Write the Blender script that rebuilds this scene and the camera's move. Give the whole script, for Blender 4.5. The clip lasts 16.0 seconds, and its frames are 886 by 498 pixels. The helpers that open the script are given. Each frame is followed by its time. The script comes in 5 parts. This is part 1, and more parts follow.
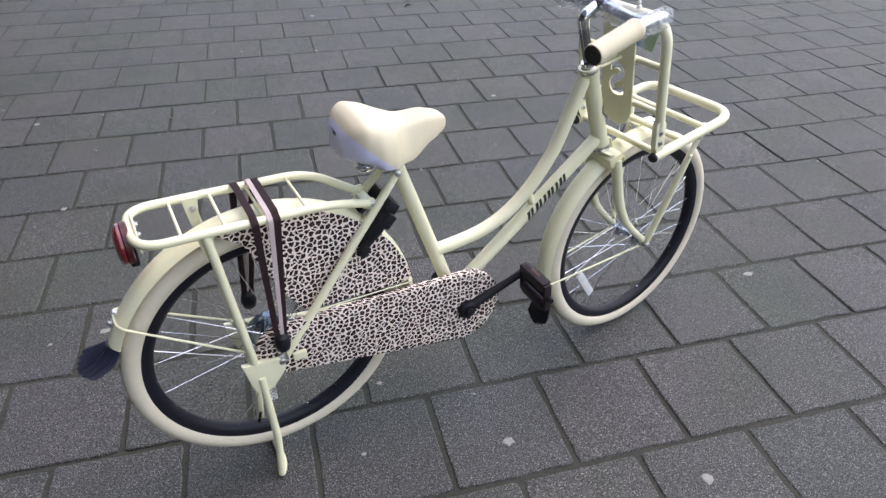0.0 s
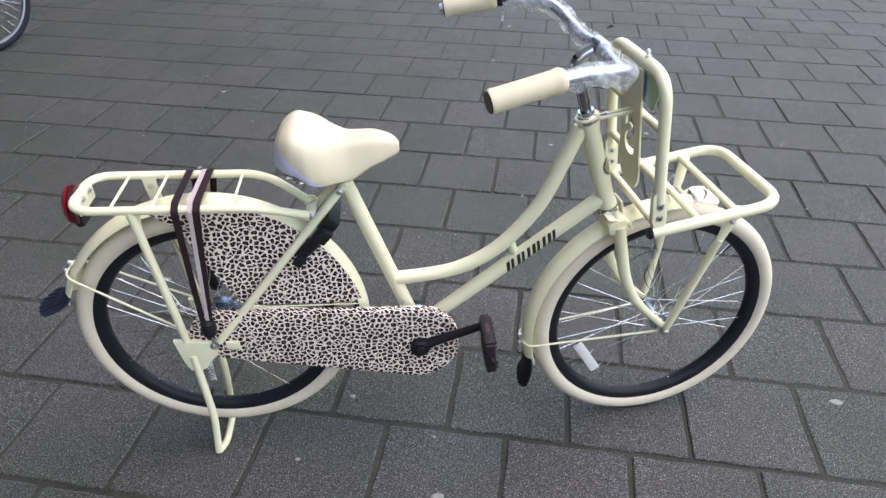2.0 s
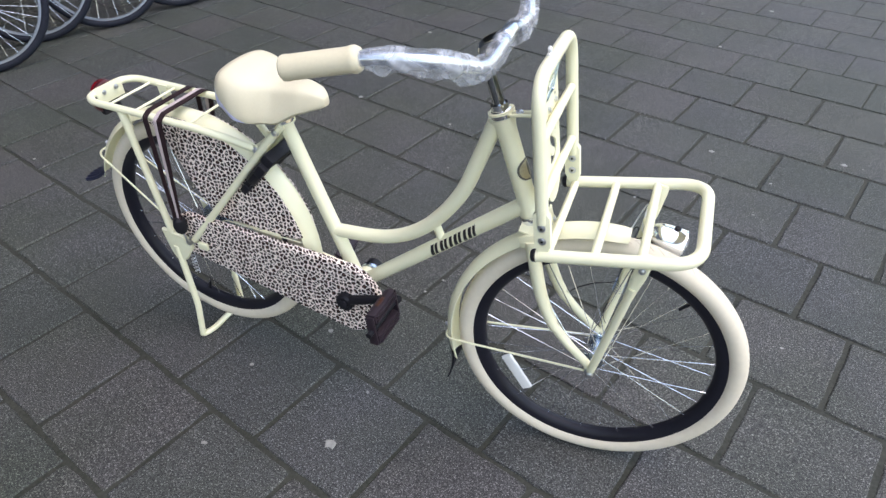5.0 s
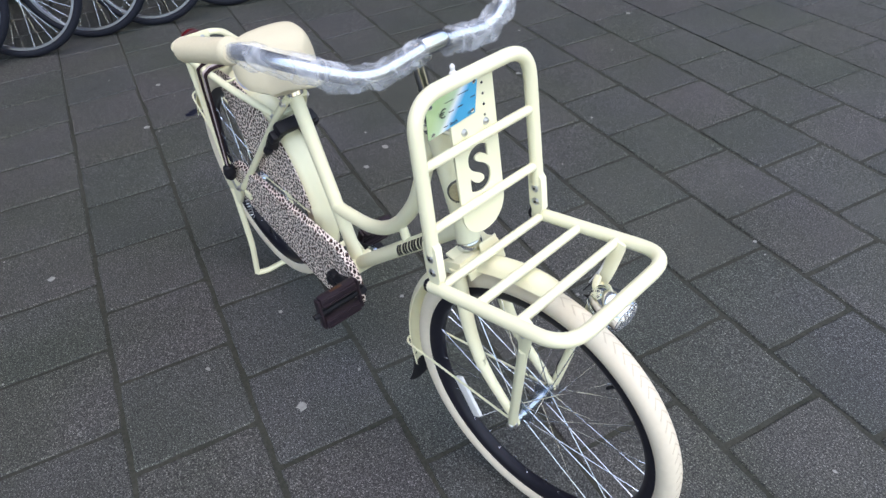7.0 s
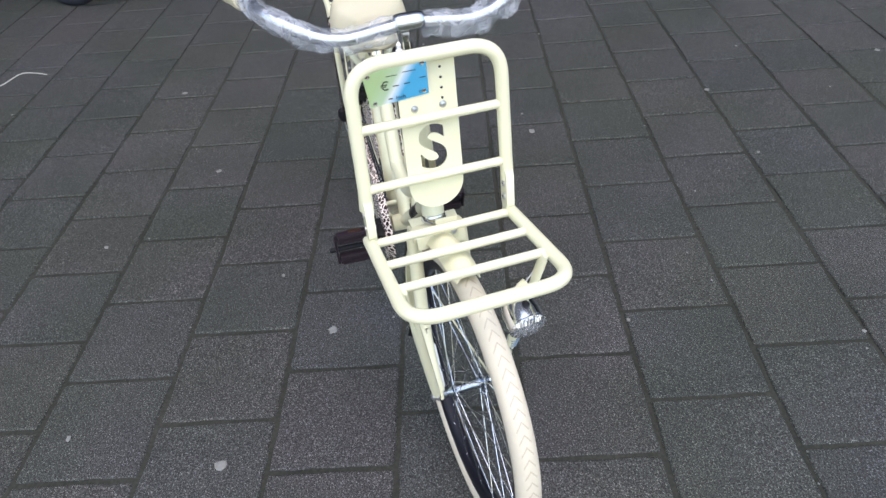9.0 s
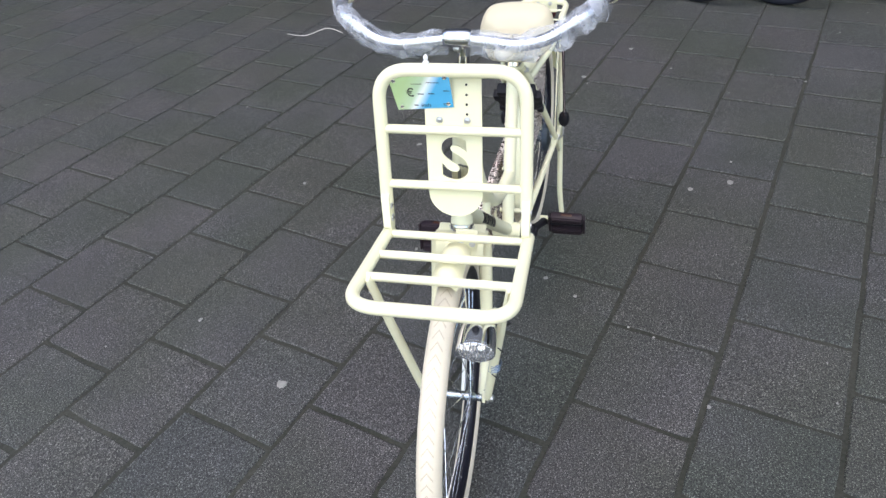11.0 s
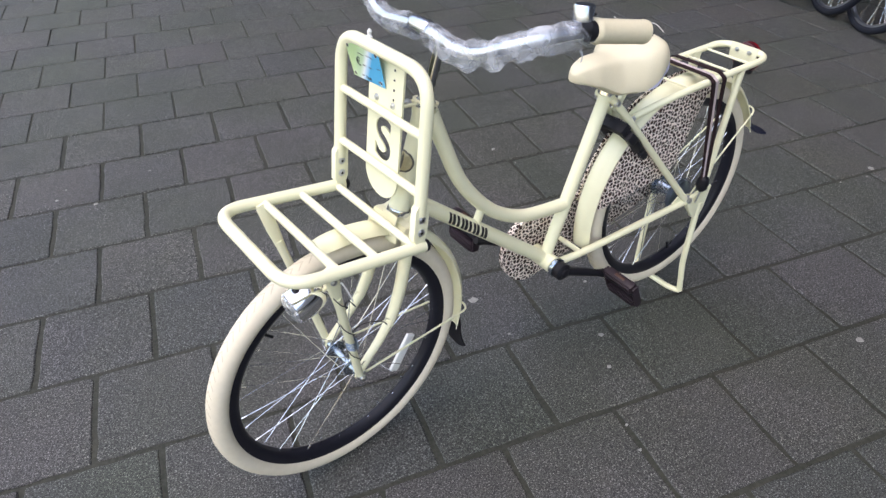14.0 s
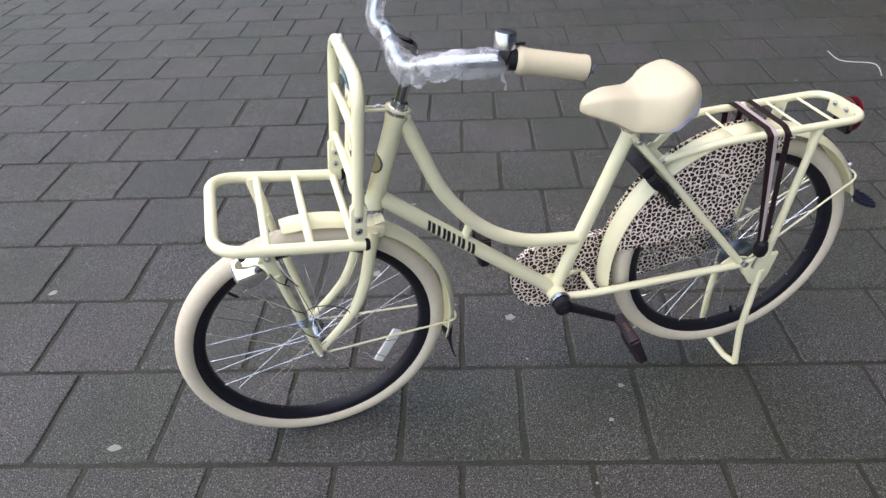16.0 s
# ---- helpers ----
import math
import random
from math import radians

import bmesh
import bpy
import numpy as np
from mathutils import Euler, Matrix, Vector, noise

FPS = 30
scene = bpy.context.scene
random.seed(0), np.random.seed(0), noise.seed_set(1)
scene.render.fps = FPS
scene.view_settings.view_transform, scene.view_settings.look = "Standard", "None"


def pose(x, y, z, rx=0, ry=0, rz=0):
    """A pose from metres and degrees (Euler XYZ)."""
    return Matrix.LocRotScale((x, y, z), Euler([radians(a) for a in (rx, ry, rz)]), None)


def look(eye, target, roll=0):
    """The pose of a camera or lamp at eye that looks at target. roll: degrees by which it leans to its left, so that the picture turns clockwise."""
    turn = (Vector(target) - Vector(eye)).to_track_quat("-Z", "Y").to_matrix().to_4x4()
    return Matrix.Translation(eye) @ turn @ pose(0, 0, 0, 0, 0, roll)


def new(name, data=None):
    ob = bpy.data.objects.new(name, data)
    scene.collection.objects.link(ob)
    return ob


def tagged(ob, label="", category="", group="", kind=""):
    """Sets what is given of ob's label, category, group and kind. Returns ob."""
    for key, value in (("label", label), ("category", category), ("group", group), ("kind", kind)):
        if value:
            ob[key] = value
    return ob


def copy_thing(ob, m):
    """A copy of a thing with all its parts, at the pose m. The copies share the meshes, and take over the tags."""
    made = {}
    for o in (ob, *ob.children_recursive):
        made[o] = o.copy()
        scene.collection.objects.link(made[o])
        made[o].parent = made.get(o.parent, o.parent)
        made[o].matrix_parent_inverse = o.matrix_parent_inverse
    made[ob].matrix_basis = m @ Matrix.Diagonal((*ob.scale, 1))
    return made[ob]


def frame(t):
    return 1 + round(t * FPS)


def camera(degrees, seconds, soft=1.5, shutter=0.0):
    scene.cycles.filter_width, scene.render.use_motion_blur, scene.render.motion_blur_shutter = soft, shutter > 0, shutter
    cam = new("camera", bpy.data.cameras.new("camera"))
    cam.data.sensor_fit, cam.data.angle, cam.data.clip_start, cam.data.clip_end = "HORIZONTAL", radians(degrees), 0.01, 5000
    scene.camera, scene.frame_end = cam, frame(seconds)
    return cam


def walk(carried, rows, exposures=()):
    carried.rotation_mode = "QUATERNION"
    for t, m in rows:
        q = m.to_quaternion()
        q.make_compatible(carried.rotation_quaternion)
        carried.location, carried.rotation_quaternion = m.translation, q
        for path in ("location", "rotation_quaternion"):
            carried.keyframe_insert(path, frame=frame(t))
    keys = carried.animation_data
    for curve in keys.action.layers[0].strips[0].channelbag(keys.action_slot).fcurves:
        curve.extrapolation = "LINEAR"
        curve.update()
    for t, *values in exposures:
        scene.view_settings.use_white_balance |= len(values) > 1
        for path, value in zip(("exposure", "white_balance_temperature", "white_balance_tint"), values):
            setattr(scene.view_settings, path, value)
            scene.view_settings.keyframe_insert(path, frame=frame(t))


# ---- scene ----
cam = camera(66.54, 16.0)
EXPOSURE = [(0, 1.60, 7050, 18), (4, 1.58, 6950, 15), (7, 1.36, 6650, 14), (8.5, 1.31, 6700, 14), (10, 1.42, 6750, 14), (12.5, 1.52, 6950, 15), (16, 1.42, 7250, 18)]
PATH = [
    (0, (-0.2082, -1.1273, 1.3489), (0.5536, 0.3171, 0.1942), 0.88),
    (0.5, (-0.0434, -1.1820, 1.3458), (0.5472, 0.3438, 0.1957), 1.53),
    (1, (0.1284, -1.2516, 1.3602), (0.4828, 0.3278, 0.1855), -0.63),
    (1.5, (0.2670, -1.2327, 1.3504), (0.5206, 0.3919, 0.2118), 0.23),
    (2, (0.3926, -1.1912, 1.3530), (0.5034, 0.4485, 0.2131), 0.44),
    (2.5, (0.5115, -1.1791, 1.3561), (0.4530, 0.4669, 0.2215), -1.28),
    (3, (0.6673, -1.1890, 1.3658), (0.3914, 0.4301, 0.2247), -0.76),
    (3.5, (0.8133, -1.2243, 1.3712), (0.3703, 0.3332, 0.1973), -1.83),
    (4, (0.9251, -1.1782, 1.3617), (0.4091, 0.3514, 0.1809), -0.14),
    (4.5, (1.0382, -1.1033, 1.3558), (0.4238, 0.3796, 0.1626), 0.34),
    (4.7, (1.0766, -1.0649, 1.3619), (0.4407, 0.3953, 0.1522), -0.31),
    (6.8, (1.4998, -0.6124, 1.3643), (0.2961, 0.3006, 0.0538), -4.35),
    (7, (1.5244, -0.5657, 1.3696), (0.3010, 0.3462, 0.0767), -4.70),
    (7.5, (1.6069, -0.4450, 1.3661), (0.2877, 0.3420, 0.0854), -6.17),
    (8, (1.7162, -0.3269, 1.3692), (0.2961, 0.2183, 0.0707), -5.62),
    (8.5, (1.7960, -0.2399, 1.3672), (0.3174, 0.1560, 0.0800), -5.84),
    (9, (1.8180, -0.1405, 1.3682), (0.3033, 0.1152, 0.0874), -5.33),
    (9.2, (1.8243, -0.1029, 1.3655), (0.3116, 0.0704, 0.0688), -5.19),
    (11.3, (1.8305, 0.4266, 1.3720), (0.3797, -0.2177, 0.1554), -5.31),
    (11.5, (1.8045, 0.4744, 1.3657), (0.3842, -0.2178, 0.1396), -4.26),
    (12, (1.7282, 0.5804, 1.3684), (0.3918, -0.2520, 0.1351), -4.20),
    (12.5, (1.6431, 0.6736, 1.3612), (0.4261, -0.3236, 0.1265), -4.37),
    (13, (1.5638, 0.8347, 1.3606), (0.5494, -0.3827, 0.1404), -3.91),
    (13.5, (1.4813, 0.9360, 1.3569), (0.5583, -0.3648, 0.1503), -3.18),
    (14, (1.3484, 0.9773, 1.3417), (0.4793, -0.3579, 0.1326), -1.01),
    (14.5, (1.2229, 1.0164, 1.3380), (0.4554, -0.3921, 0.1434), -1.08),
    (15, (1.1154, 1.0653, 1.3292), (0.5268, -0.4290, 0.1374), -2.95),
    (15.5, (0.9870, 1.1602, 1.3483), (0.6787, -0.4001, 0.1356), -4.36),
    (16, (0.8751, 1.1822, 1.3545), (0.6125, -0.4039, 0.1648), -2.98),
]
walk(cam, [(t, look(eye, target, roll)) for t, eye, target, roll in PATH], EXPOSURE)

# ---- world and light ----
world = bpy.data.worlds.new("sky")
world.use_nodes = True
scene.world = world
wn = world.node_tree
sky = wn.nodes.new("ShaderNodeTexSky")
sky.sky_type, sky.sun_disc = "NISHITA", False
sky.sun_elevation, sky.sun_rotation = radians(70), radians(87)
sky.air_density, sky.dust_density, sky.ozone_density = 1.6, 2.0, 1.0
wn.links.new(sky.outputs[0], wn.nodes["Background"].inputs[0])
wn.nodes["Background"].inputs[1].default_value = 0.15
sun_data = bpy.data.lights.new("sun", "SUN")
sun_data.energy, sun_data.angle, sun_data.color = 0.30, radians(110), (1.0, 0.96, 0.90)
sun = new("sun", sun_data)
sun.matrix_world = look((1.1, -0.1, 4.6), (0, 0, 0))


# ---- materials ----
def material(name, color, rough=0.5, metal=0.0, spread=0.12, grain=60.0, bump=0.0, blotch=4.0, coat=0.0, random_tint=0.0, second=None):
    """A surface with two scales of variation: fine grain and broad blotches."""
    m = bpy.data.materials.new(name)
    m.use_nodes = True
    n, l = m.node_tree.nodes, m.node_tree.links
    b = n["Principled BSDF"]
    b.inputs["Roughness"].default_value, b.inputs["Metallic"].default_value = rough, metal
    b.inputs["Coat Weight"].default_value = coat
    co = n.new("ShaderNodeTexCoord")
    fine, broad = n.new("ShaderNodeTexNoise"), n.new("ShaderNodeTexNoise")
    fine.inputs["Scale"].default_value, broad.inputs["Scale"].default_value = grain, blotch
    fine.inputs["Detail"].default_value, broad.inputs["Detail"].default_value = 4, 3
    l.new(co.outputs["Object"], fine.inputs["Vector"])
    l.new(co.outputs["Object"], broad.inputs["Vector"])
    mix = n.new("ShaderNodeMath")
    mix.operation = "ADD"
    l.new(fine.outputs["Fac"], mix.inputs[0])
    l.new(broad.outputs["Fac"], mix.inputs[1])
    val = mix.outputs[0]
    if random_tint:
        info, mul, add = n.new("ShaderNodeObjectInfo"), n.new("ShaderNodeMath"), n.new("ShaderNodeMath")
        mul.operation, add.operation = "MULTIPLY_ADD", "ADD"
        l.new(info.outputs["Random"], mul.inputs[0])
        mul.inputs[1].default_value, mul.inputs[2].default_value = random_tint, -random_tint / 2
        l.new(val, add.inputs[0])
        l.new(mul.outputs[0], add.inputs[1])
        val = add.outputs[0]
    ramp = n.new("ShaderNodeValToRGB")
    half = n.new("ShaderNodeMath")
    half.operation = "MULTIPLY"
    half.inputs[1].default_value = 0.5
    l.new(val, half.inputs[0])
    l.new(half.outputs[0], ramp.inputs["Fac"])
    lo = tuple(c * (1 - spread) for c in (second or color))
    hi = tuple(min(1.0, c * (1 + spread)) for c in color)
    ramp.color_ramp.elements[0].position, ramp.color_ramp.elements[1].position = 0.3, 0.7
    ramp.color_ramp.elements[0].color, ramp.color_ramp.elements[1].color = (*lo, 1), (*hi, 1)
    l.new(ramp.outputs[0], b.inputs["Base Color"])
    rr = n.new("ShaderNodeMapRange")
    rr.inputs["To Min"].default_value, rr.inputs["To Max"].default_value = max(0.02, rough * 0.8), min(1, rough * 1.2)
    l.new(broad.outputs["Fac"], rr.inputs["Value"])
    l.new(rr.outputs[0], b.inputs["Roughness"])
    if bump:
        bu = n.new("ShaderNodeBump")
        bu.inputs["Strength"].default_value, bu.inputs["Distance"].default_value = 0.6, bump
        l.new(fine.outputs["Fac"], bu.inputs["Height"])
        l.new(bu.outputs[0], b.inputs["Normal"])
    return m


M_CREAM = material("cream_lacquer", (0.82, 0.795, 0.56), 0.38, spread=0.03, grain=25, coat=0.2)
M_TYRE = material("cream_rubber", (0.66, 0.595, 0.475), 0.75, spread=0.06, grain=80, bump=0.0004)
M_RIM = material("black_rim", (0.012, 0.012, 0.018), 0.35, spread=0.2)
M_BRIGHT = material("bright_chrome", (0.93, 0.94, 0.97), 0.10, 1.0, spread=0.03)
M_CHROME = material("chrome", (0.72, 0.73, 0.75), 0.12, 1.0, spread=0.05)
M_STEEL = material("zinc_steel", (0.62, 0.63, 0.65), 0.32, 1.0, spread=0.1)
M_SPOKE = material("bright_spoke", (0.82, 0.84, 0.88), 0.22, 1.0, spread=0.05)
M_BLACK = material("black_plastic", (0.012, 0.012, 0.016), 0.5, spread=0.2, bump=0.0002)
M_PEDAL = material("brown_rubber", (0.026, 0.018, 0.024), 0.45, spread=0.2, bump=0.0003)
M_NAVY = material("navy_rubber", (0.015, 0.017, 0.032), 0.42, spread=0.2)
M_SADDLE = material("cream_vinyl", (0.62, 0.565, 0.415), 0.5, spread=0.03, grain=300, bump=0.0003)
M_SADDLE_W = material("white_vinyl", (0.66, 0.66, 0.86), 0.45, spread=0.03, grain=300, bump=0.0003)
M_GRIP = material("cream_rubber_grip", (0.68, 0.61, 0.44), 0.6, spread=0.04, grain=200, bump=0.0003)
M_RED = material("red_lens", (0.20, 0.006, 0.013), 0.10, spread=0.15, coat=1.0)
M_AMBER = material("amber_reflector", (0.055, 0.019, 0.008), 0.3, spread=0.2, grain=400, bump=0.0005)
M_BROWN = material("brown_webbing", (0.024, 0.012, 0.014), 0.8, spread=0.2, grain=500, bump=0.0005)
M_PINK = material("pink_webbing", (0.50, 0.41, 0.41), 0.8, spread=0.1, grain=500, bump=0.0005)
M_WHITE = material("white_plastic", (0.75, 0.75, 0.74), 0.3, spread=0.05)
M_INK = material("black_print", (0.012, 0.011, 0.012), 0.4, spread=0.1)
M_DARKTYRE = material("dark_tyre", (0.010, 0.012, 0.020), 0.7, spread=0.2, grain=90, bump=0.0004)
M_ALU = material("silver_rim", (0.19, 0.21, 0.26), 0.3, 0.9, spread=0.06)
M_DUSK = material("dark_blue_lacquer", (0.02, 0.025, 0.05), 0.3, spread=0.15, coat=0.3)
M_GUM = material("old_gum", (0.24, 0.24, 0.225), 0.8, spread=0.25, grain=120)
M_STRING = material("pale_twine", (0.6, 0.58, 0.54), 0.8, spread=0.1)
# Plain chrome for the quill; the dark surroundings it mirrors are in its colour.
M_QUILL = material("chrome_dark_reflection", (0.34, 0.35, 0.37), 0.10, 1.0, spread=0.05)
M_BAR = material("bar_chrome", (0.58, 0.62, 0.70), 0.26, 1.0, spread=0.05)
M_DRUM = material("blue_grey_steel", (0.20, 0.25, 0.32), 0.3, 0.9, spread=0.15)
M_HUB = material("blued_hub_steel", (0.42, 0.48, 0.56), 0.22, 1.0, spread=0.12)
M_BADGE = material("dull_gold", (0.46, 0.41, 0.26), 0.4, 0.5, spread=0.3, grain=500)
M_BADGE_RIM = material("badge_black", (0.09, 0.085, 0.07), 0.4, spread=0.2)
M_MAROON = material("dark_red_plastic", (0.06, 0.005, 0.010), 0.35, spread=0.15)
for m_ in (M_BLACK, M_RIM, M_BROWN, M_NAVY, M_PEDAL, M_DARKTYRE):
    m_.node_tree.nodes["Principled BSDF"].inputs["Specular IOR Level"].default_value = 0.22
M_WALL = material("grey_render", (0.06, 0.066, 0.078), 0.9, spread=0.2, grain=30, bump=0.002)


def tread(m):
    """Adds the tread's chevron grooves, their dirt and shade put into the rubber's colour."""
    n, l = m.node_tree.nodes, m.node_tree.links
    co, sep = n.new("ShaderNodeTexCoord"), n.new("ShaderNodeSeparateXYZ")
    l.new(co.outputs["Object"], sep.inputs[0])

    def op(kind, a, b=None, c=None):
        k = n.new("ShaderNodeMath")
        k.operation = kind
        for i, v in enumerate((a, b, c)):
            if v is None:
                continue
            if isinstance(v, (int, float)):
                k.inputs[i].default_value = v
            else:
                l.new(v, k.inputs[i])
        return k.outputs[0]
    ang = op("MULTIPLY", op("ARCTAN2", sep.outputs[2], sep.outputs[0]), 88.0)
    side = op("ABSOLUTE", sep.outputs[1])
    wave = op("SINE", op("ADD", ang, op("MULTIPLY", side, 420.0)))
    groove = op("MULTIPLY", op("GREATER_THAN", wave, 0.84), op("LESS_THAN", side, 0.0105))
    rad = op("SQRT", op("ADD", op("MULTIPLY", sep.outputs[0], sep.outputs[0]), op("MULTIPLY", sep.outputs[2], sep.outputs[2])))
    groove = op("MULTIPLY", groove, op("GREATER_THAN", rad, 0.285))
    old = n["Principled BSDF"].inputs["Base Color"].links[0].from_socket
    # Darkens the grooves in the colour: painted shade and dirt beside the bump.
    dirt_shade = n.new("ShaderNodeMix")
    dirt_shade.data_type, dirt_shade.blend_type = "RGBA", "MULTIPLY"
    dirt_shade.inputs[7].default_value = (0.80, 0.77, 0.73, 1)
    l.new(groove, dirt_shade.inputs["Factor"])
    l.new(old, dirt_shade.inputs[6])
    l.new(dirt_shade.outputs[2], n["Principled BSDF"].inputs["Base Color"])
    bu = n.new("ShaderNodeBump")
    bu.invert = True
    bu.inputs["Strength"].default_value, bu.inputs["Distance"].default_value = 0.6, 0.0015
    l.new(groove, bu.inputs["Height"])
    l.new(bu.outputs[0], n["Principled BSDF"].inputs["Normal"])


tread(M_TYRE)


def leopard():
    m = bpy.data.materials.new("leopard_print_vinyl")
    m.use_nodes = True
    n, l = m.node_tree.nodes, m.node_tree.links
    b = n["Principled BSDF"]
    b.inputs["Roughness"].default_value = 0.7
    b.inputs["Specular IOR Level"].default_value = 0.08
    co, sep, comb = n.new("ShaderNodeTexCoord"), n.new("ShaderNodeSeparateXYZ"), n.new("ShaderNodeCombineXYZ")
    noi, mixv = n.new("ShaderNodeTexNoise"), n.new("ShaderNodeMix")
    l.new(co.outputs["Object"], sep.inputs[0])
    for i, (axis, k) in enumerate(((0, 1.0), (2, 1.0))):
        lay = n.new("ShaderNodeMath")
        lay.operation = "MULTIPLY_ADD"
        lay.inputs[1].default_value = k
        l.new(sep.outputs[1], lay.inputs[0])
        l.new(sep.outputs[axis], lay.inputs[2])
        l.new(lay.outputs[0], comb.inputs[i])
    mixv.data_type, mixv.blend_type = "RGBA", "LINEAR_LIGHT"
    noi.inputs["Scale"].default_value = 130
    mixv.inputs["Factor"].default_value = 0.005
    l.new(comb.outputs[0], noi.inputs["Vector"])
    l.new(comb.outputs[0], mixv.inputs[6])
    l.new(noi.outputs["Color"], mixv.inputs[7])
    vor = n.new("ShaderNodeTexVoronoi")
    vor.voronoi_dimensions, vor.feature = "2D", "DISTANCE_TO_EDGE"
    vor.inputs["Scale"].default_value, vor.inputs["Randomness"].default_value = 87, 0.88
    l.new(mixv.outputs[2], vor.inputs["Vector"])
    dot, inv, low = n.new("ShaderNodeTexVoronoi"), n.new("ShaderNodeMath"), n.new("ShaderNodeMath")
    dot.voronoi_dimensions, dot.feature = "2D", "F1"
    dot.inputs["Scale"].default_value, dot.inputs["Randomness"].default_value = 87, 0.88
    l.new(mixv.outputs[2], dot.inputs["Vector"])
    inv.operation, low.operation = "SUBTRACT", "MINIMUM"
    inv.inputs[0].default_value = 0.74
    l.new(dot.outputs["Distance"], inv.inputs[1])
    l.new(vor.outputs["Distance"], low.inputs[0])
    l.new(inv.outputs[0], low.inputs[1])
    ramp = n.new("ShaderNodeValToRGB")
    e = ramp.color_ramp.elements
    e[0].position, e[0].color = 0.110, (0.87, 0.76, 0.69, 1)
    e[1].position, e[1].color = 0.155, (0.009, 0.005, 0.006, 1)
    k = e.new(0.36)
    k.color = (0.016, 0.010, 0.011, 1)
    k = e.new(0.44)
    k.color = (0.11, 0.055, 0.045, 1)
    l.new(low.outputs[0], ramp.inputs["Fac"])
    l.new(ramp.outputs[0], b.inputs["Base Color"])
    return m


M_LEO = leopard()


def film():
    """Crumpled clear plastic film: glossy, mostly see-through."""
    m = bpy.data.materials.new("clear_wrap_film")
    m.use_nodes = True
    n, l = m.node_tree.nodes, m.node_tree.links
    out = n["Material Output"]
    b = n["Principled BSDF"]
    b.inputs["Base Color"].default_value = (0.84, 0.87, 0.94, 1)
    b.inputs["Roughness"].default_value = 0.14
    co, noi, bu = n.new("ShaderNodeTexCoord"), n.new("ShaderNodeTexNoise"), n.new("ShaderNodeBump")
    noi.inputs["Scale"].default_value, noi.inputs["Detail"].default_value, noi.inputs["Distortion"].default_value = 30, 4, 0.8
    bu.inputs["Distance"].default_value, bu.inputs["Strength"].default_value = 0.008, 0.55
    l.new(co.outputs["Object"], noi.inputs["Vector"])
    l.new(noi.outputs["Fac"], bu.inputs["Height"])
    l.new(bu.outputs[0], b.inputs["Normal"])
    tr, mx, ramp = n.new("ShaderNodeBsdfTransparent"), n.new("ShaderNodeMixShader"), n.new("ShaderNodeMapRange")
    ramp.inputs["From Min"].default_value, ramp.inputs["From Max"].default_value = 0.35, 0.7
    ramp.inputs["To Min"].default_value, ramp.inputs["To Max"].default_value = 0.05, 0.42
    l.new(noi.outputs["Fac"], ramp.inputs["Value"])
    l.new(ramp.outputs[0], mx.inputs[0])
    l.new(tr.outputs[0], mx.inputs[1])
    l.new(b.outputs[0], mx.inputs[2])
    l.new(mx.outputs[0], out.inputs["Surface"])
    return m


M_FILM = film()


def lens_glass():
    """Ribbed clear lens with the silvered bowl close behind it."""
    m = bpy.data.materials.new("ribbed_lens")
    m.use_nodes = True
    n, l = m.node_tree.nodes, m.node_tree.links
    b = n["Principled BSDF"]
    b.inputs["Base Color"].default_value = (0.86, 0.89, 0.95, 1)
    b.inputs["Metallic"].default_value, b.inputs["Roughness"].default_value, b.inputs["Coat Weight"].default_value = 0.78, 0.18, 0.4
    co, wa, bu = n.new("ShaderNodeTexCoord"), n.new("ShaderNodeTexVoronoi"), n.new("ShaderNodeBump")
    st = n.new("ShaderNodeVectorMath")
    st.operation = "MULTIPLY"
    st.inputs[1].default_value = (60, 190, 70)
    wa.inputs["Scale"].default_value = 1.0
    bu.inputs["Distance"].default_value, bu.inputs["Strength"].default_value = 0.006, 1.0
    l.new(co.outputs["Object"], st.inputs[0])
    l.new(st.outputs[0], wa.inputs["Vector"])
    l.new(wa.outputs["Distance"], bu.inputs["Height"])
    l.new(bu.outputs[0], b.inputs["Normal"])
    return m


M_LENS = lens_glass()


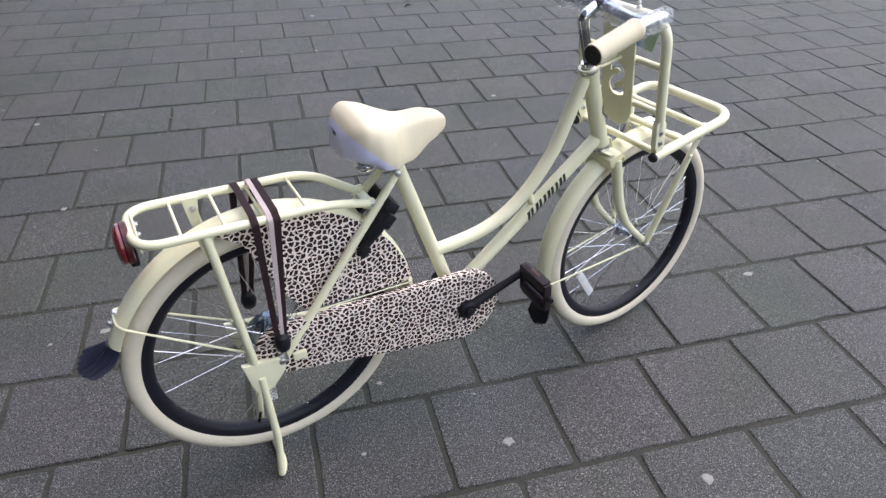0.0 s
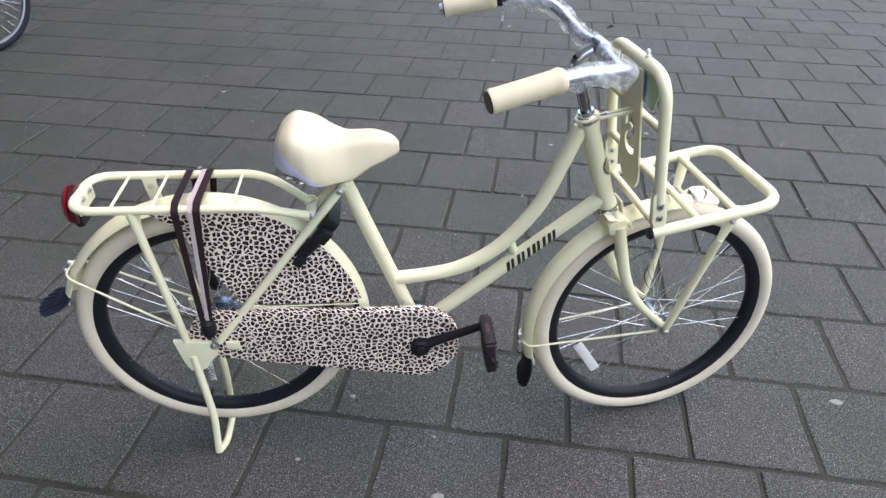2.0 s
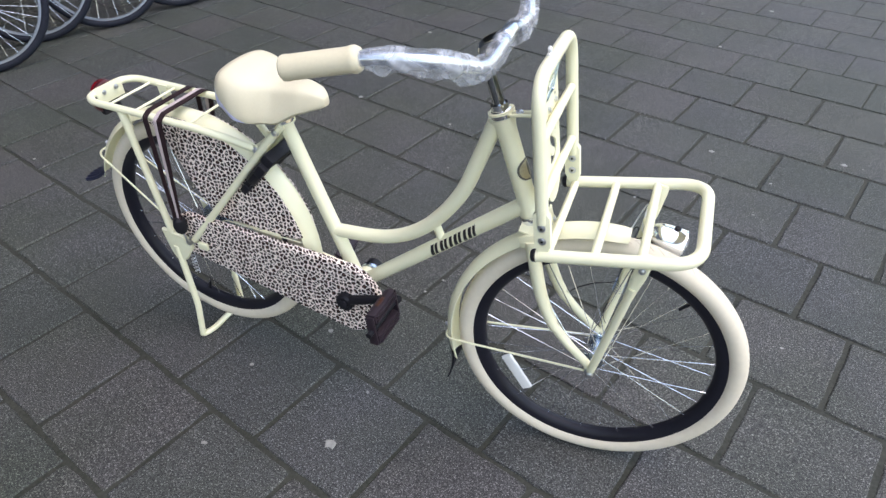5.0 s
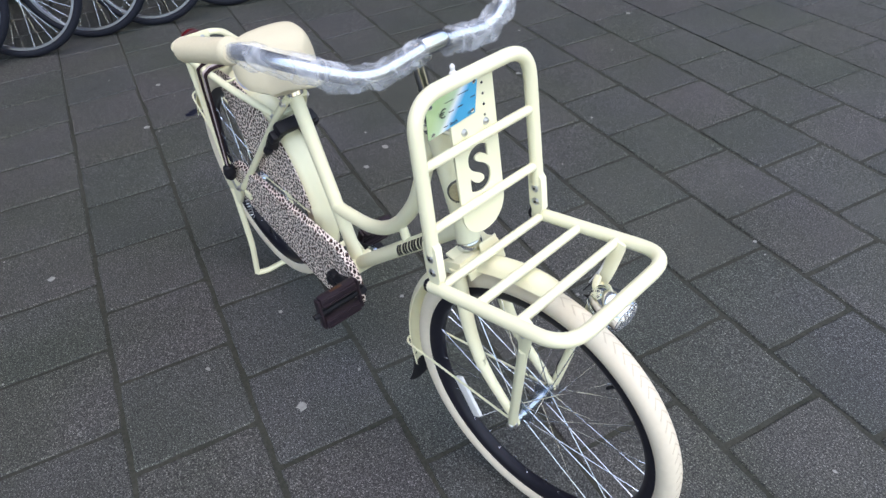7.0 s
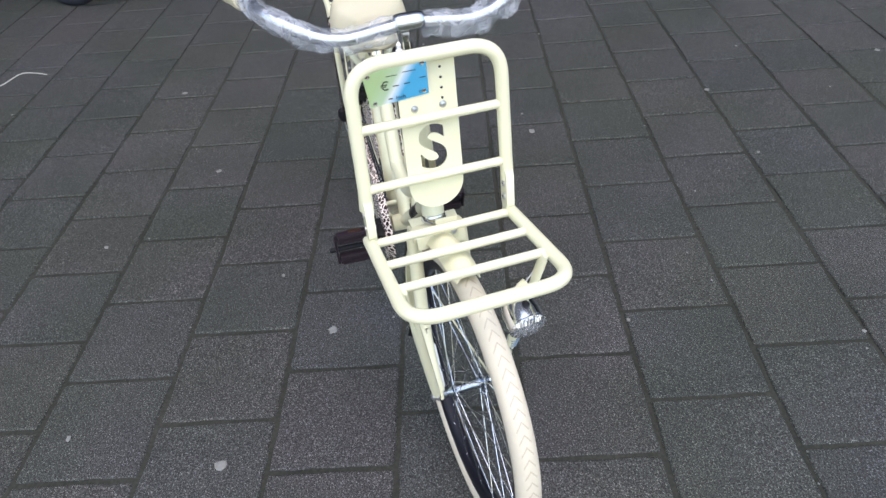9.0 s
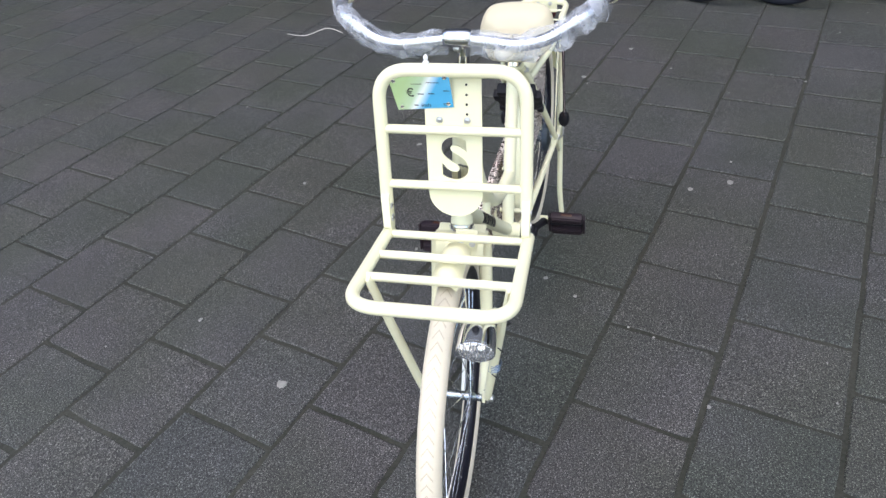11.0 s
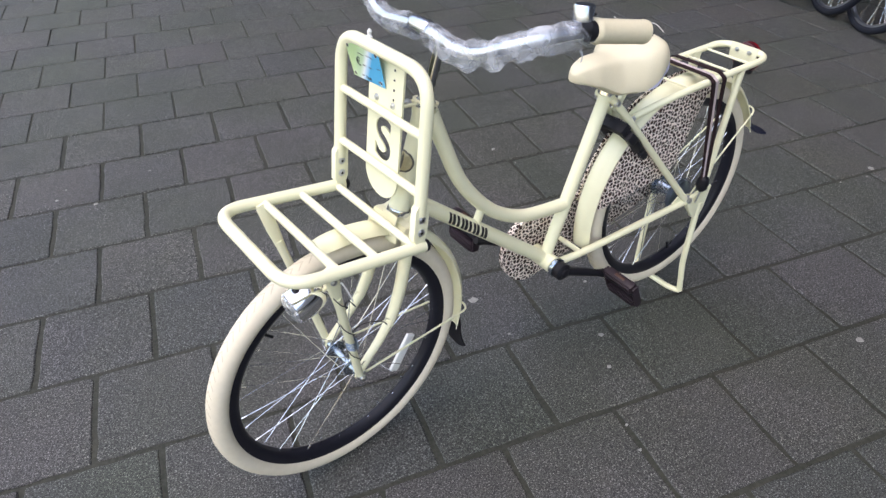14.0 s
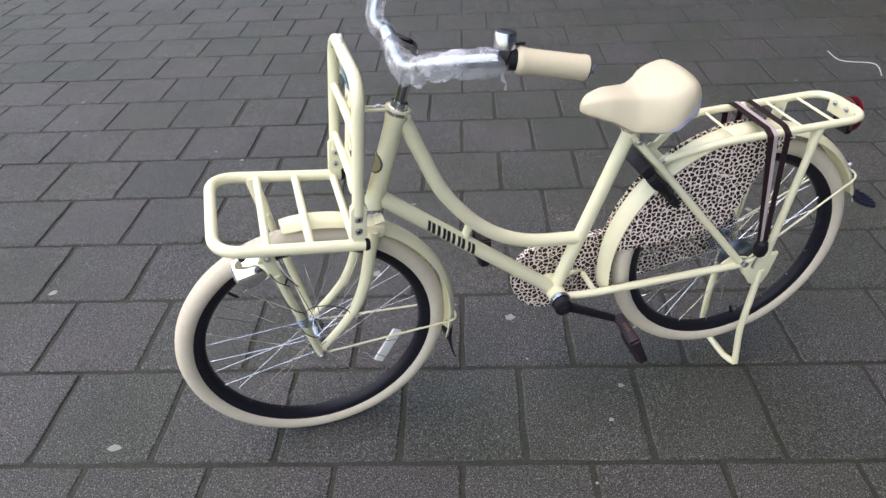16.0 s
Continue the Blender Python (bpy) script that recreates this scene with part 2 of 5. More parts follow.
def paving(name, island=False):
    """Washed concrete: dark grey binder with pale and dark grit, tinted slab by slab."""
    m = bpy.data.materials.new(name)
    m.use_nodes = True
    n, l = m.node_tree.nodes, m.node_tree.links
    b = n["Principled BSDF"]
    b.inputs["Roughness"].default_value = 0.72
    geo = n.new("ShaderNodeNewGeometry")
    grit, big, hue = n.new("ShaderNodeTexNoise"), n.new("ShaderNodeTexNoise"), n.new("ShaderNodeTexNoise")
    for t, s, d in ((grit, 290, 5), (big, 3.0, 5), (hue, 1.6, 6)):
        t.inputs["Scale"].default_value, t.inputs["Detail"].default_value = s, d
        l.new(geo.outputs["Position"], t.inputs["Vector"])
    ramp = n.new("ShaderNodeValToRGB")
    e = ramp.color_ramp.elements
    e[0].position, e[0].color = 0.41, (0.010, 0.011, 0.0115, 1)
    e[1].position, e[1].color = 0.70, (0.23, 0.234, 0.23, 1)
    k = e.new(0.50)
    k.color = (0.044, 0.044, 0.0445, 1)
    k = e.new(0.62)
    k.color = (0.080, 0.0798, 0.0805, 1)
    cellv, bw, gsum = n.new("ShaderNodeTexVoronoi"), n.new("ShaderNodeSeparateColor"), n.new("ShaderNodeMath")
    cellv.inputs["Scale"].default_value = 400
    l.new(geo.outputs["Position"], cellv.inputs["Vector"])
    l.new(cellv.outputs["Color"], bw.inputs[0])
    gsum.operation = "MULTIPLY_ADD"
    gsum.inputs[1].default_value = 0.17
    l.new(bw.outputs[0], gsum.inputs[0])
    gm = n.new("ShaderNodeMath")
    gm.operation = "MULTIPLY"
    gm.inputs[1].default_value = 0.86
    l.new(grit.outputs["Fac"], gm.inputs[0])
    l.new(gm.outputs[0], gsum.inputs[2])
    l.new(gsum.outputs[0], ramp.inputs["Fac"])
    tint = n.new("ShaderNodeValToRGB")
    t = tint.color_ramp.elements
    t[0].position, t[0].color = 0.0, (0.87, 0.90, 0.92, 1)
    t[1].position, t[1].color = 1.0, (0.99, 1.01, 1.05, 1)
    for pos, col in ((0.22, (0.95, 0.99, 0.94, 1)), (0.45, (1.0, 1.0, 1.0, 1)), (0.66, (1.08, 1.05, 1.04, 1)), (0.84, (1.05, 1.00, 1.01, 1))):
        k = t.new(pos)
        k.color = col
    if island:
        l.new(geo.outputs["Random Per Island"], tint.inputs["Fac"])
    else:
        info = n.new("ShaderNodeObjectInfo")
        l.new(info.outputs["Random"], tint.inputs["Fac"])
    mul, mul2 = n.new("ShaderNodeMix"), n.new("ShaderNodeMix")
    for x in (mul, mul2):
        x.data_type, x.blend_type = "RGBA", "MULTIPLY"
        x.inputs["Factor"].default_value = 1.0
    l.new(ramp.outputs[0], mul.inputs[6])
    l.new(tint.outputs[0], mul.inputs[7])
    stain = n.new("ShaderNodeValToRGB")
    s = stain.color_ramp.elements
    s[0].position, s[0].color = 0.33, (0.86, 0.87, 0.87, 1)
    s[1].position, s[1].color = 0.68, (1.09, 1.08, 1.06, 1)
    l.new(big.outputs["Fac"], stain.inputs["Fac"])
    l.new(mul.outputs[2], mul2.inputs[6])
    l.new(stain.outputs[0], mul2.inputs[7])
    # Greenish dirt in broad random patches.
    dirt_shade, mul3 = n.new("ShaderNodeValToRGB"), n.new("ShaderNodeMix")
    mul3.data_type, mul3.blend_type = "RGBA", "MULTIPLY"
    mul3.inputs["Factor"].default_value = 1.0
    d_ = dirt_shade.color_ramp.elements
    d_[0].position, d_[0].color = 0.40, (0.86, 0.93, 0.79, 1)
    d_[1].position, d_[1].color = 0.60, (1.0, 1.0, 1.0, 1)
    l.new(hue.outputs["Fac"], dirt_shade.inputs["Fac"])
    l.new(mul2.outputs[2], mul3.inputs[6])
    l.new(dirt_shade.outputs[0], mul3.inputs[7])
    l.new(mul3.outputs[2], b.inputs["Base Color"])
    bu = n.new("ShaderNodeBump")
    bu.inputs["Strength"].default_value, bu.inputs["Distance"].default_value = 0.7, 0.0022
    l.new(gsum.outputs[0], bu.inputs["Height"])
    l.new(bu.outputs[0], b.inputs["Normal"])
    return m


M_SLAB, M_SLAB_FAR = paving("washed_concrete"), paving("washed_concrete_far", True)
M_JOINT = material("mossy_joint_sand", (0.038, 0.038, 0.030), 0.95, spread=0.35, grain=120, blotch=3.5, bump=0.002, second=(0.012, 0.016, 0.008))


def card_print():
    """Price card: green fading to blue, with a pale diagonal band printed between."""
    m = bpy.data.materials.new("printed_card")
    m.use_nodes = True
    n, l = m.node_tree.nodes, m.node_tree.links
    b = n["Principled BSDF"]
    b.inputs["Roughness"].default_value, b.inputs["Coat Weight"].default_value = 0.18, 0.6
    co, sep, ramp, add = n.new("ShaderNodeTexCoord"), n.new("ShaderNodeSeparateXYZ"), n.new("ShaderNodeValToRGB"), n.new("ShaderNodeMath")
    add.operation = "MULTIPLY_ADD"
    add.inputs[1].default_value = 10.0
    add.inputs[2].default_value = 0.5
    l.new(co.outputs["Object"], sep.inputs[0])
    lean = n.new("ShaderNodeMath")
    lean.operation = "MULTIPLY_ADD"
    lean.inputs[1].default_value = -0.55
    l.new(sep.outputs[1], lean.inputs[0])
    l.new(sep.outputs[0], lean.inputs[2])
    l.new(lean.outputs[0], add.inputs[0])
    l.new(add.outputs[0], ramp.inputs["Fac"])
    e = ramp.color_ramp.elements
    e[0].position, e[0].color = 0.10, (0.44, 0.60, 0.30, 1)
    e[1].position, e[1].color = 0.64, (0.07, 0.42, 0.72, 1)
    for pos, col in ((0.36, (0.50, 0.66, 0.44, 1)), (0.47, (0.82, 0.87, 0.90, 1)), (0.54, (0.45, 0.68, 0.88, 1))):
        k = e.new(pos)
        k.color = col
    l.new(ramp.outputs[0], b.inputs["Base Color"])
    return m


M_CARD = card_print()


# ---- shape helpers ----
def part(name, bm, mat, parent=None, label="", m=None, smooth=True):
    """Links a bmesh as one mesh object under a thing or part."""
    me = bpy.data.meshes.new(name)
    bmesh.ops.recalc_face_normals(bm, faces=bm.faces)
    bm.to_mesh(me)
    bm.free()
    return mesh_part(name, me, mat, parent, label, m, smooth)


def mesh_part(name, me, mat, parent=None, label="", m=None, smooth=True):
    if mat is not None and not me.materials:
        me.materials.append(mat)
    if smooth:
        me.shade_smooth()
        me.set_sharp_from_angle(angle=radians(38))
    ob = new(name, me)
    if m is not None:
        ob.matrix_basis = m
    if parent is not None:
        ob.parent = parent
    if label:
        ob["label"] = label
    return ob


def spline(pts, n=8, closed=False):
    """Catmull-Rom points through the given ones."""
    p = [Vector(q) for q in pts]
    out, c = [], len(p)
    for i in range(c if closed else c - 1):
        a, b_, d, e = (p[(i + k) % c] if closed else p[min(max(i + k, 0), c - 1)] for k in (-1, 0, 1, 2))
        for j in range(n):
            t = j / n
            out.append(0.5 * (2 * b_ + (d - a) * t + (2 * a - 5 * b_ + 4 * d - e) * t * t + (3 * b_ - a - 3 * d + e) * t ** 3))
    if not closed:
        out.append(p[-1])
    return out


def rounded(pts, radii, n=6, closed=False):
    """A polyline with its corners rounded by arcs of the given cut-back."""
    p, out = [Vector(q) for q in pts], []
    c = len(p)
    for i, q in enumerate(p):
        r = radii[i] if isinstance(radii, (list, tuple)) else radii
        if (not closed and i in (0, c - 1)) or r == 0:
            out.append(q)
            continue
        a, d = p[i - 1], p[(i + 1) % c]
        u, v = q + (a - q).normalized() * r, q + (d - q).normalized() * r
        for j in range(n + 1):
            t = j / n
            out.append(u * (1 - t) ** 2 + q * 2 * t * (1 - t) + v * t * t)
    return out


def tube(bm, path, r, n=12, closed=False, squash=1.0, side=None):
    """Sweeps a round (or squashed) section along a path. r: one radius or one for each point."""
    path = [Vector(p) for p in path]
    c = len(path)
    rings, up = [], None
    for i, p in enumerate(path):
        a, b_ = path[i - 1] if (closed or i) else p, path[(i + 1) % c] if (closed or i < c - 1) else p
        d = (b_ - a).normalized()
        if up is None:
            up = Vector(side) if side else (Vector((0, 0, 1)) if abs(d.z) < 0.9 else Vector((1, 0, 0)))
        up = (up - d * up.dot(d)).normalized()
        w = d.cross(up)
        k = r[i] if isinstance(r, (list, tuple)) else r
        rings.append([bm.verts.new(p + up * math.cos(2 * math.pi * j / n) * k + w * math.sin(2 * math.pi * j / n) * k * squash) for j in range(n)])
    for i in range(c if closed else c - 1):
        a, b_ = rings[i], rings[(i + 1) % c]
        for j in range(n):
            bm.faces.new((a[j], a[(j + 1) % n], b_[(j + 1) % n], b_[j]))
    if not closed:
        bm.faces.new(rings[0])
        bm.faces.new(rings[-1][::-1])
    return bm


def tubed(path, r, **k):
    return tube(bmesh.new(), path, r, **k)


def lathe(profile, n=32, axis="Y", bm=None, closed=False, at=(0, 0, 0)):
    """Turns a profile of (radius, along) round an axis."""
    bm = bm or bmesh.new()
    rings = []
    for r, h in profile:
        ring = []
        for j in range(n):
            c, s = math.cos(2 * math.pi * j / n) * r, math.sin(2 * math.pi * j / n) * r
            v = {"Y": (c, h, s), "X": (h, c, s), "Z": (c, s, h)}[axis]
            ring.append(bm.verts.new(Vector(v) + Vector(at)))
        rings.append(ring)
    for i in range(len(rings) if closed else len(rings) - 1):
        a, b_ = rings[i], rings[(i + 1) % len(rings)]
        for j in range(n):
            bm.faces.new((a[j], a[(j + 1) % n], b_[(j + 1) % n], b_[j]))
    if not closed:
        for ring in (rings[0], rings[-1]):
            bm.faces.new(ring)
    return bm


def slab(outline, y0, y1, bevel=0.0, bm=None):
    """A plate: an outline of (x, z) from y0 to y1."""
    bm = bm or bmesh.new()
    a = [bm.verts.new((x, y0, z)) for x, z in outline]
    b_ = [bm.verts.new((x, y1, z)) for x, z in outline]
    fa, fb = bm.faces.new(a), bm.faces.new(b_[::-1])
    c = len(outline)
    for i in range(c):
        bm.faces.new((a[i], b_[i], b_[(i + 1) % c], a[(i + 1) % c]))
    if bevel:
        edges = list(fa.edges) + list(fb.edges)
        bmesh.ops.bevel(bm, geom=edges, offset=bevel, segments=2, affect="EDGES", profile=0.6)
    return bm


def block(size, at=(0, 0, 0), bevel=0.0, m=None, bm=None):
    bm = bm or bmesh.new()
    got = bmesh.ops.create_cube(bm, size=1.0, matrix=Matrix.Translation(at) @ (m or Matrix()) @ Matrix.Diagonal((*size, 1)))
    if bevel:
        es = {e for v in got["verts"] for e in v.link_edges}
        bmesh.ops.bevel(bm, geom=list(es), offset=bevel, segments=2, affect="EDGES", profile=0.6)
    return bm


def moved(bm, m):
    bm.transform(m)
    return bm


def thing(name, label, category, m=None, group=""):
    ob = new(name)
    ob.empty_display_size = 0.05
    if m is not None:
        ob.matrix_basis = m
    return tagged(ob, label, category, group)


def bolt(name, at, axis, r, h, parent, mat=None):
    """A hexagon bolt head with a washer; axis is the way that it points."""
    bm = lathe([(r * 1.5, 0), (r * 1.5, h * 0.3), (r, h * 0.3), (r, h), (r * 0.6, h * 1.15)], 12, "Z")
    q = Vector(axis).to_track_quat("Z", "Y").to_matrix().to_4x4()
    return part(name, moved(bm, Matrix.Translation(at) @ q), mat or M_STEEL, parent, "", smooth=False)


# ---- the wheels ----
R_TYRE, R_SEAT, R_RIM = 0.3005, 0.2625, 0.2392
RA = Vector((-0.033, 0, 0.342))
FA = Vector((0.980, 0, 0.3005))


def tyre_mesh(rad, seat, width):
    prof, n = [], 18
    mid, hr = (rad + seat) / 2, (rad - seat) / 2
    for i in range(n):
        a = 2 * math.pi * i / n
        prof.append((mid + math.sin(a) * hr * 1.02, math.cos(a) * width / 2))
    return lathe(prof, 96, "Y", closed=True)


def rim_mesh(seat, inner, width):
    w = width / 2
    prof = [(seat + 0.004, -w), (seat + 0.005, -w * 0.8), (seat - 0.004, -w * 0.6), (seat - 0.004, w * 0.6), (seat + 0.005, w * 0.8), (seat + 0.004, w),
            (seat - 0.010, w * 1.02), (inner + 0.004, w * 0.72), (inner, w * 0.35), (inner, -w * 0.35), (inner + 0.004, -w * 0.72), (seat - 0.010, -w * 1.02)]
    return lathe(prof, 96, "Y", closed=True)


def as_mesh(name, bm):
    me = bpy.data.meshes.new(name)
    bmesh.ops.recalc_face_normals(bm, faces=bm.faces)
    bm.to_mesh(me)
    bm.free()
    return me


def spoke_meshes(rim_r, flange, half, thick):
    """Four spokes: both flanges, leading and trailing, each with its brass nipple at the rim."""
    out = []
    for side in (-1, 1):
        for lean in (-1, 1):
            a = lean * radians(66)
            p = Vector((math.sin(a) * flange, side * half, math.cos(a) * flange))
            q = Vector((0, side * 0.004, rim_r))
            bm = tubed([p, p.lerp(q, 0.5), q], thick, n=5)
            tube(bm, [q - (q - p).normalized() * 0.013, q], thick * 1.6, n=6)
            out.append(as_mesh("spoke", bm))
    return out


def wheel(name, parent, m, meshes, mats, count, label=""):
    hub = thing(name, "", "", m)
    for key in ("label", "category"):
        if key in hub:
            del hub[key]
    hub.parent = parent
    if label:
        hub["label"] = label
    mesh_part("tyre", meshes["tyre"], mats[0], hub)
    mesh_part("rim", meshes["rim"], mats[1], hub)
    mesh_part("hub", meshes["hub"], mats[2], hub)
    for i in range(count):
        k = (0, 2, 1, 3)[i % 4]
        me = meshes["spokes"][k]
        mesh_part("spoke", me, mats[3], hub, m=pose(0, 0, 0, 0, 360.0 * i / count, 0))
    return hub


hub_front = lathe([(0.004, -0.052), (0.009, -0.052), (0.009, -0.044), (0.006, -0.042), (0.012, -0.034), (0.021, -0.032), (0.021, -0.029), (0.010, -0.026), (0.009, 0),
                   (0.010, 0.026), (0.021, 0.029), (0.021, 0.032), (0.012, 0.034), (0.006, 0.042), (0.009, 0.044), (0.009, 0.052), (0.004, 0.052)], 24)
hub_rear = lathe([(0.004, -0.062), (0.009, -0.062), (0.009, -0.05), (0.018, -0.04), (0.030, -0.033), (0.030, -0.029), (0.020, -0.024), (0.018, 0),
                  (0.020, 0.024), (0.038, 0.027), (0.038, 0.036), (0.030, 0.042), (0.010, 0.05), (0.009, 0.062), (0.004, 0.062)], 24)
CREAM_WHEEL = {"tyre": as_mesh("tyre", tyre_mesh(R_TYRE, R_SEAT - 0.004, 0.044)), "rim": as_mesh("rim", rim_mesh(R_SEAT, R_RIM, 0.030)),
               "hub": as_mesh("hub", hub_front), "spokes": spoke_meshes(R_RIM + 0.002, 0.020, 0.030, 0.0010)}
CREAM_REAR = dict(CREAM_WHEEL, hub=as_mesh("hub", hub_rear), spokes=spoke_meshes(R_RIM + 0.002, 0.030, 0.030, 0.0010))

# ---- the cream bicycle ----
BIKE = pose(0.003, -0.003, 0, 0, 0, 1.30)
bike = thing("bicycle", "cream girls' bicycle with leopard print guards, standing on paving", "bicycle", BIKE)
STEER, CARRIER_TURN, BAR_TURN = 5.7, 4.4, 3.2
AX, AXD = Vector((0.822, 0, 0.607)), Vector((-0.322, 0, 0.947)).normalized()
S = Matrix.Translation(AX) @ Matrix.Rotation(radians(STEER), 4, AXD) @ Matrix.Translation(-AX)
SC = Matrix.Translation(AX) @ Matrix.Rotation(radians(CARRIER_TURN), 4, AXD) @ Matrix.Translation(-AX)
SB = Matrix.Translation(AX) @ Matrix.Rotation(radians(BAR_TURN), 4, AXD) @ Matrix.Translation(-AX)


def on_axis(z):
    return AX + AXD * ((z - AX.z) / AXD.z)


wheel("rear_wheel", bike, Matrix.Translation(RA) @ pose(0, 0, 0, 0, 7, 0), CREAM_REAR, (M_TYRE, M_RIM, M_HUB, M_SPOKE), 36)
wheel("front_wheel", bike, S @ Matrix.Translation(FA), CREAM_WHEEL, (M_TYRE, M_RIM, M_HUB, M_SPOKE), 36)

# frame
BB = Vector((0.414, 0, 0.304))
ST = Vector((0.268, 0, 0.707))
part("seat_tube", tubed([BB, ST], 0.0158, n=16), M_CREAM, bike)
part("top_tube", tubed(spline([(0.366, 0, 0.447), (0.494, 0, 0.465), (0.590, 0, 0.519), (0.669, 0, 0.616), (0.713, 0, 0.719), (0.741, 0, 0.796)], 8), 0.0155, n=16), M_CREAM, bike)
part("down_tube", tubed([BB + Vector((0.01, 0, 0.01)), (0.605, 0, 0.466), (0.805, 0, 0.634)], 0.0165, n=16), M_CREAM, bike)
part("tube_brace", tubed([(0.611, 0, 0.548), (0.633, 0, 0.490)], 0.0095, n=12), M_CREAM, bike)
part("bottom_bracket_shell", lathe([(0.018, -0.038), (0.022, -0.036), (0.022, 0.036), (0.018, 0.038)], 20, at=BB), M_CREAM, bike)
h0, h1 = on_axis(0.617), on_axis(0.808)
part("head_tube", tubed([h0, h0.lerp(h1, 0.04), h0.lerp(h1, 0.10), h0.lerp(h1, 0.9), h0.lerp(h1, 0.96), h1], [0.0215, 0.0215, 0.0190, 0.0190, 0.0215, 0.0215], n=20), M_CREAM, bike)
for side in (-1, 1):
    part("seat_stay", tubed(rounded([(0.274, side * 0.019, 0.701), (0.245, side * 0.030, 0.667), (-0.022, side * 0.066, 0.347)], 0.03), 0.0090, n=12), M_CREAM, bike)
    inner = [(0.03, -0.057, 0.332), (-0.030, -0.058, 0.335)] if side < 0 else [(-0.030, 0.064, 0.335)]
    part("chain_stay", tubed(rounded([(0.402, side * 0.026, 0.300), (0.34 if side < 0 else 0.33, side * (0.056 if side < 0 else 0.040), 0.306)] + inner, [0, 0.04, 0.03, 0][:2 + len(inner)]), 0.0070 if side < 0 else 0.0095, n=12), M_CREAM, bike)
    part("dropout", slab([(-0.06, 0.325), (-0.045, 0.352), (-0.005, 0.362), (0.02, 0.345), (0.02, 0.328), (-0.02, 0.318)], side * 0.060 - 0.0025, side * 0.060 + 0.0025, 0.001), M_CREAM, bike)
    bolt("axle_nut", (RA.x, side * 0.066, RA.z), (0, side, 0), 0.0085, 0.012, bike)
    bolt("stay_bolt", (0.263, side * 0.027, 0.688), (0, side, 0), 0.006, 0.008, bike)
part("stay_bridge", tubed([(0.184, -0.036, 0.592), (0.184, 0.036, 0.592)], 0.006), M_CREAM, bike)
part("stay_bridge", tubed([(0.325, -0.038, 0.305), (0.325, 0.038, 0.305)], 0.007), M_CREAM, bike)

# seat post and saddle
part("seat_post", tubed([ST - Vector((-0.012, 0, 0.04)), ST + Vector((-0.017, 0, 0.055))], 0.0125, n=16), M_CHROME, bike)
part("seat_clamp", moved(lathe([(0.0185, -0.012), (0.0205, -0.010), (0.0205, 0.010), (0.0185, 0.012)], 20, "Z"), Matrix.Translation(ST + Vector((-0.001, 0, 0.004))) @ pose(0, 0, 0, 0, -17, 0)), M_CHROME, bike)


def lerp_table(table, t):
    """Smoothly read a short table of (t, value)."""
    for (t0, v0), (t1, v1) in zip(table, table[1:]):
        if t <= t1:
            q = (t - t0) / (t1 - t0)
            q = 0.55 * q + 0.45 * q * q * (3 - 2 * q)
            return v0 + (v1 - v0) * q
    return table[-1][1]


def saddle_mesh():
    """The saddle's shell, from its broad back to its nose."""
    bm = bmesh.new()
    rows, k, c = [], 48, 36
    top_t = ((0, 0.792), (0.03, 0.815), (0.08, 0.833), (0.17, 0.842), (0.30, 0.834), (0.44, 0.820), (0.58, 0.811), (0.78, 0.812), (0.92, 0.804), (0.98, 0.793), (1.0, 0.780))
    wid_t = ((0, 0.026), (0.025, 0.050), (0.07, 0.073), (0.15, 0.091), (0.27, 0.099), (0.38, 0.090), (0.46, 0.066), (0.55, 0.049), (0.76, 0.040), (0.90, 0.029), (0.97, 0.017), (1.0, 0.003))
    low_t = ((0, 0.026), (0.03, 0.052), (0.12, 0.082), (0.30, 0.094), (0.55, 0.068), (0.80, 0.044), (0.93, 0.026), (1.0, 0.003))
    drop_t = ((0, 0.036), (0.04, 0.064), (0.12, 0.086), (0.30, 0.106), (0.58, 0.088), (0.80, 0.058), (0.92, 0.040), (0.98, 0.026), (1.0, 0.005))
    for i in range(k + 1):
        t = i / k
        x, top, w, drop = 0.145 + 0.242 * t, lerp_table(top_t, t) - 0.012, lerp_table(wid_t, t) * 0.97, lerp_table(drop_t, t)
        row = []
        for j in range(c + 1):
            a = -1 + 2 * j / c
            q = abs(a)
            ang = q * radians(112)
            low = max(0.0, (q - 0.55) / 0.45) ** 1.2
            y = math.copysign((w + (lerp_table(low_t, t) - w) * low) * min(1.0, math.sin(min(ang, radians(90))) ** 0.85), a)
            z = top - 0.30 * drop * (1 - math.cos(min(ang, radians(90)))) - 0.70 * drop * max(0.0, (q - 0.45) / 0.55) ** 1.3
            row.append(bm.verts.new((x, y, z)))
        rows.append(row)
    for i in range(k):
        for j in range(c):
            bm.faces.new((rows[i][j], rows[i][j + 1], rows[i + 1][j + 1], rows[i + 1][j]))
        bm.faces.new((rows[i][0], rows[i + 1][0], rows[i + 1][-1], rows[i][-1]))
    for row in (rows[0], rows[-1]):
        bm.faces.new(row)
    bmesh.ops.remove_doubles(bm, verts=bm.verts, dist=0.0003)
    for _ in range(7):
        bmesh.ops.smooth_vert(bm, verts=bm.verts, factor=0.4, use_axis_x=True, use_axis_y=True, use_axis_z=True)
    bmesh.ops.recalc_face_normals(bm, faces=bm.faces)
    return bm


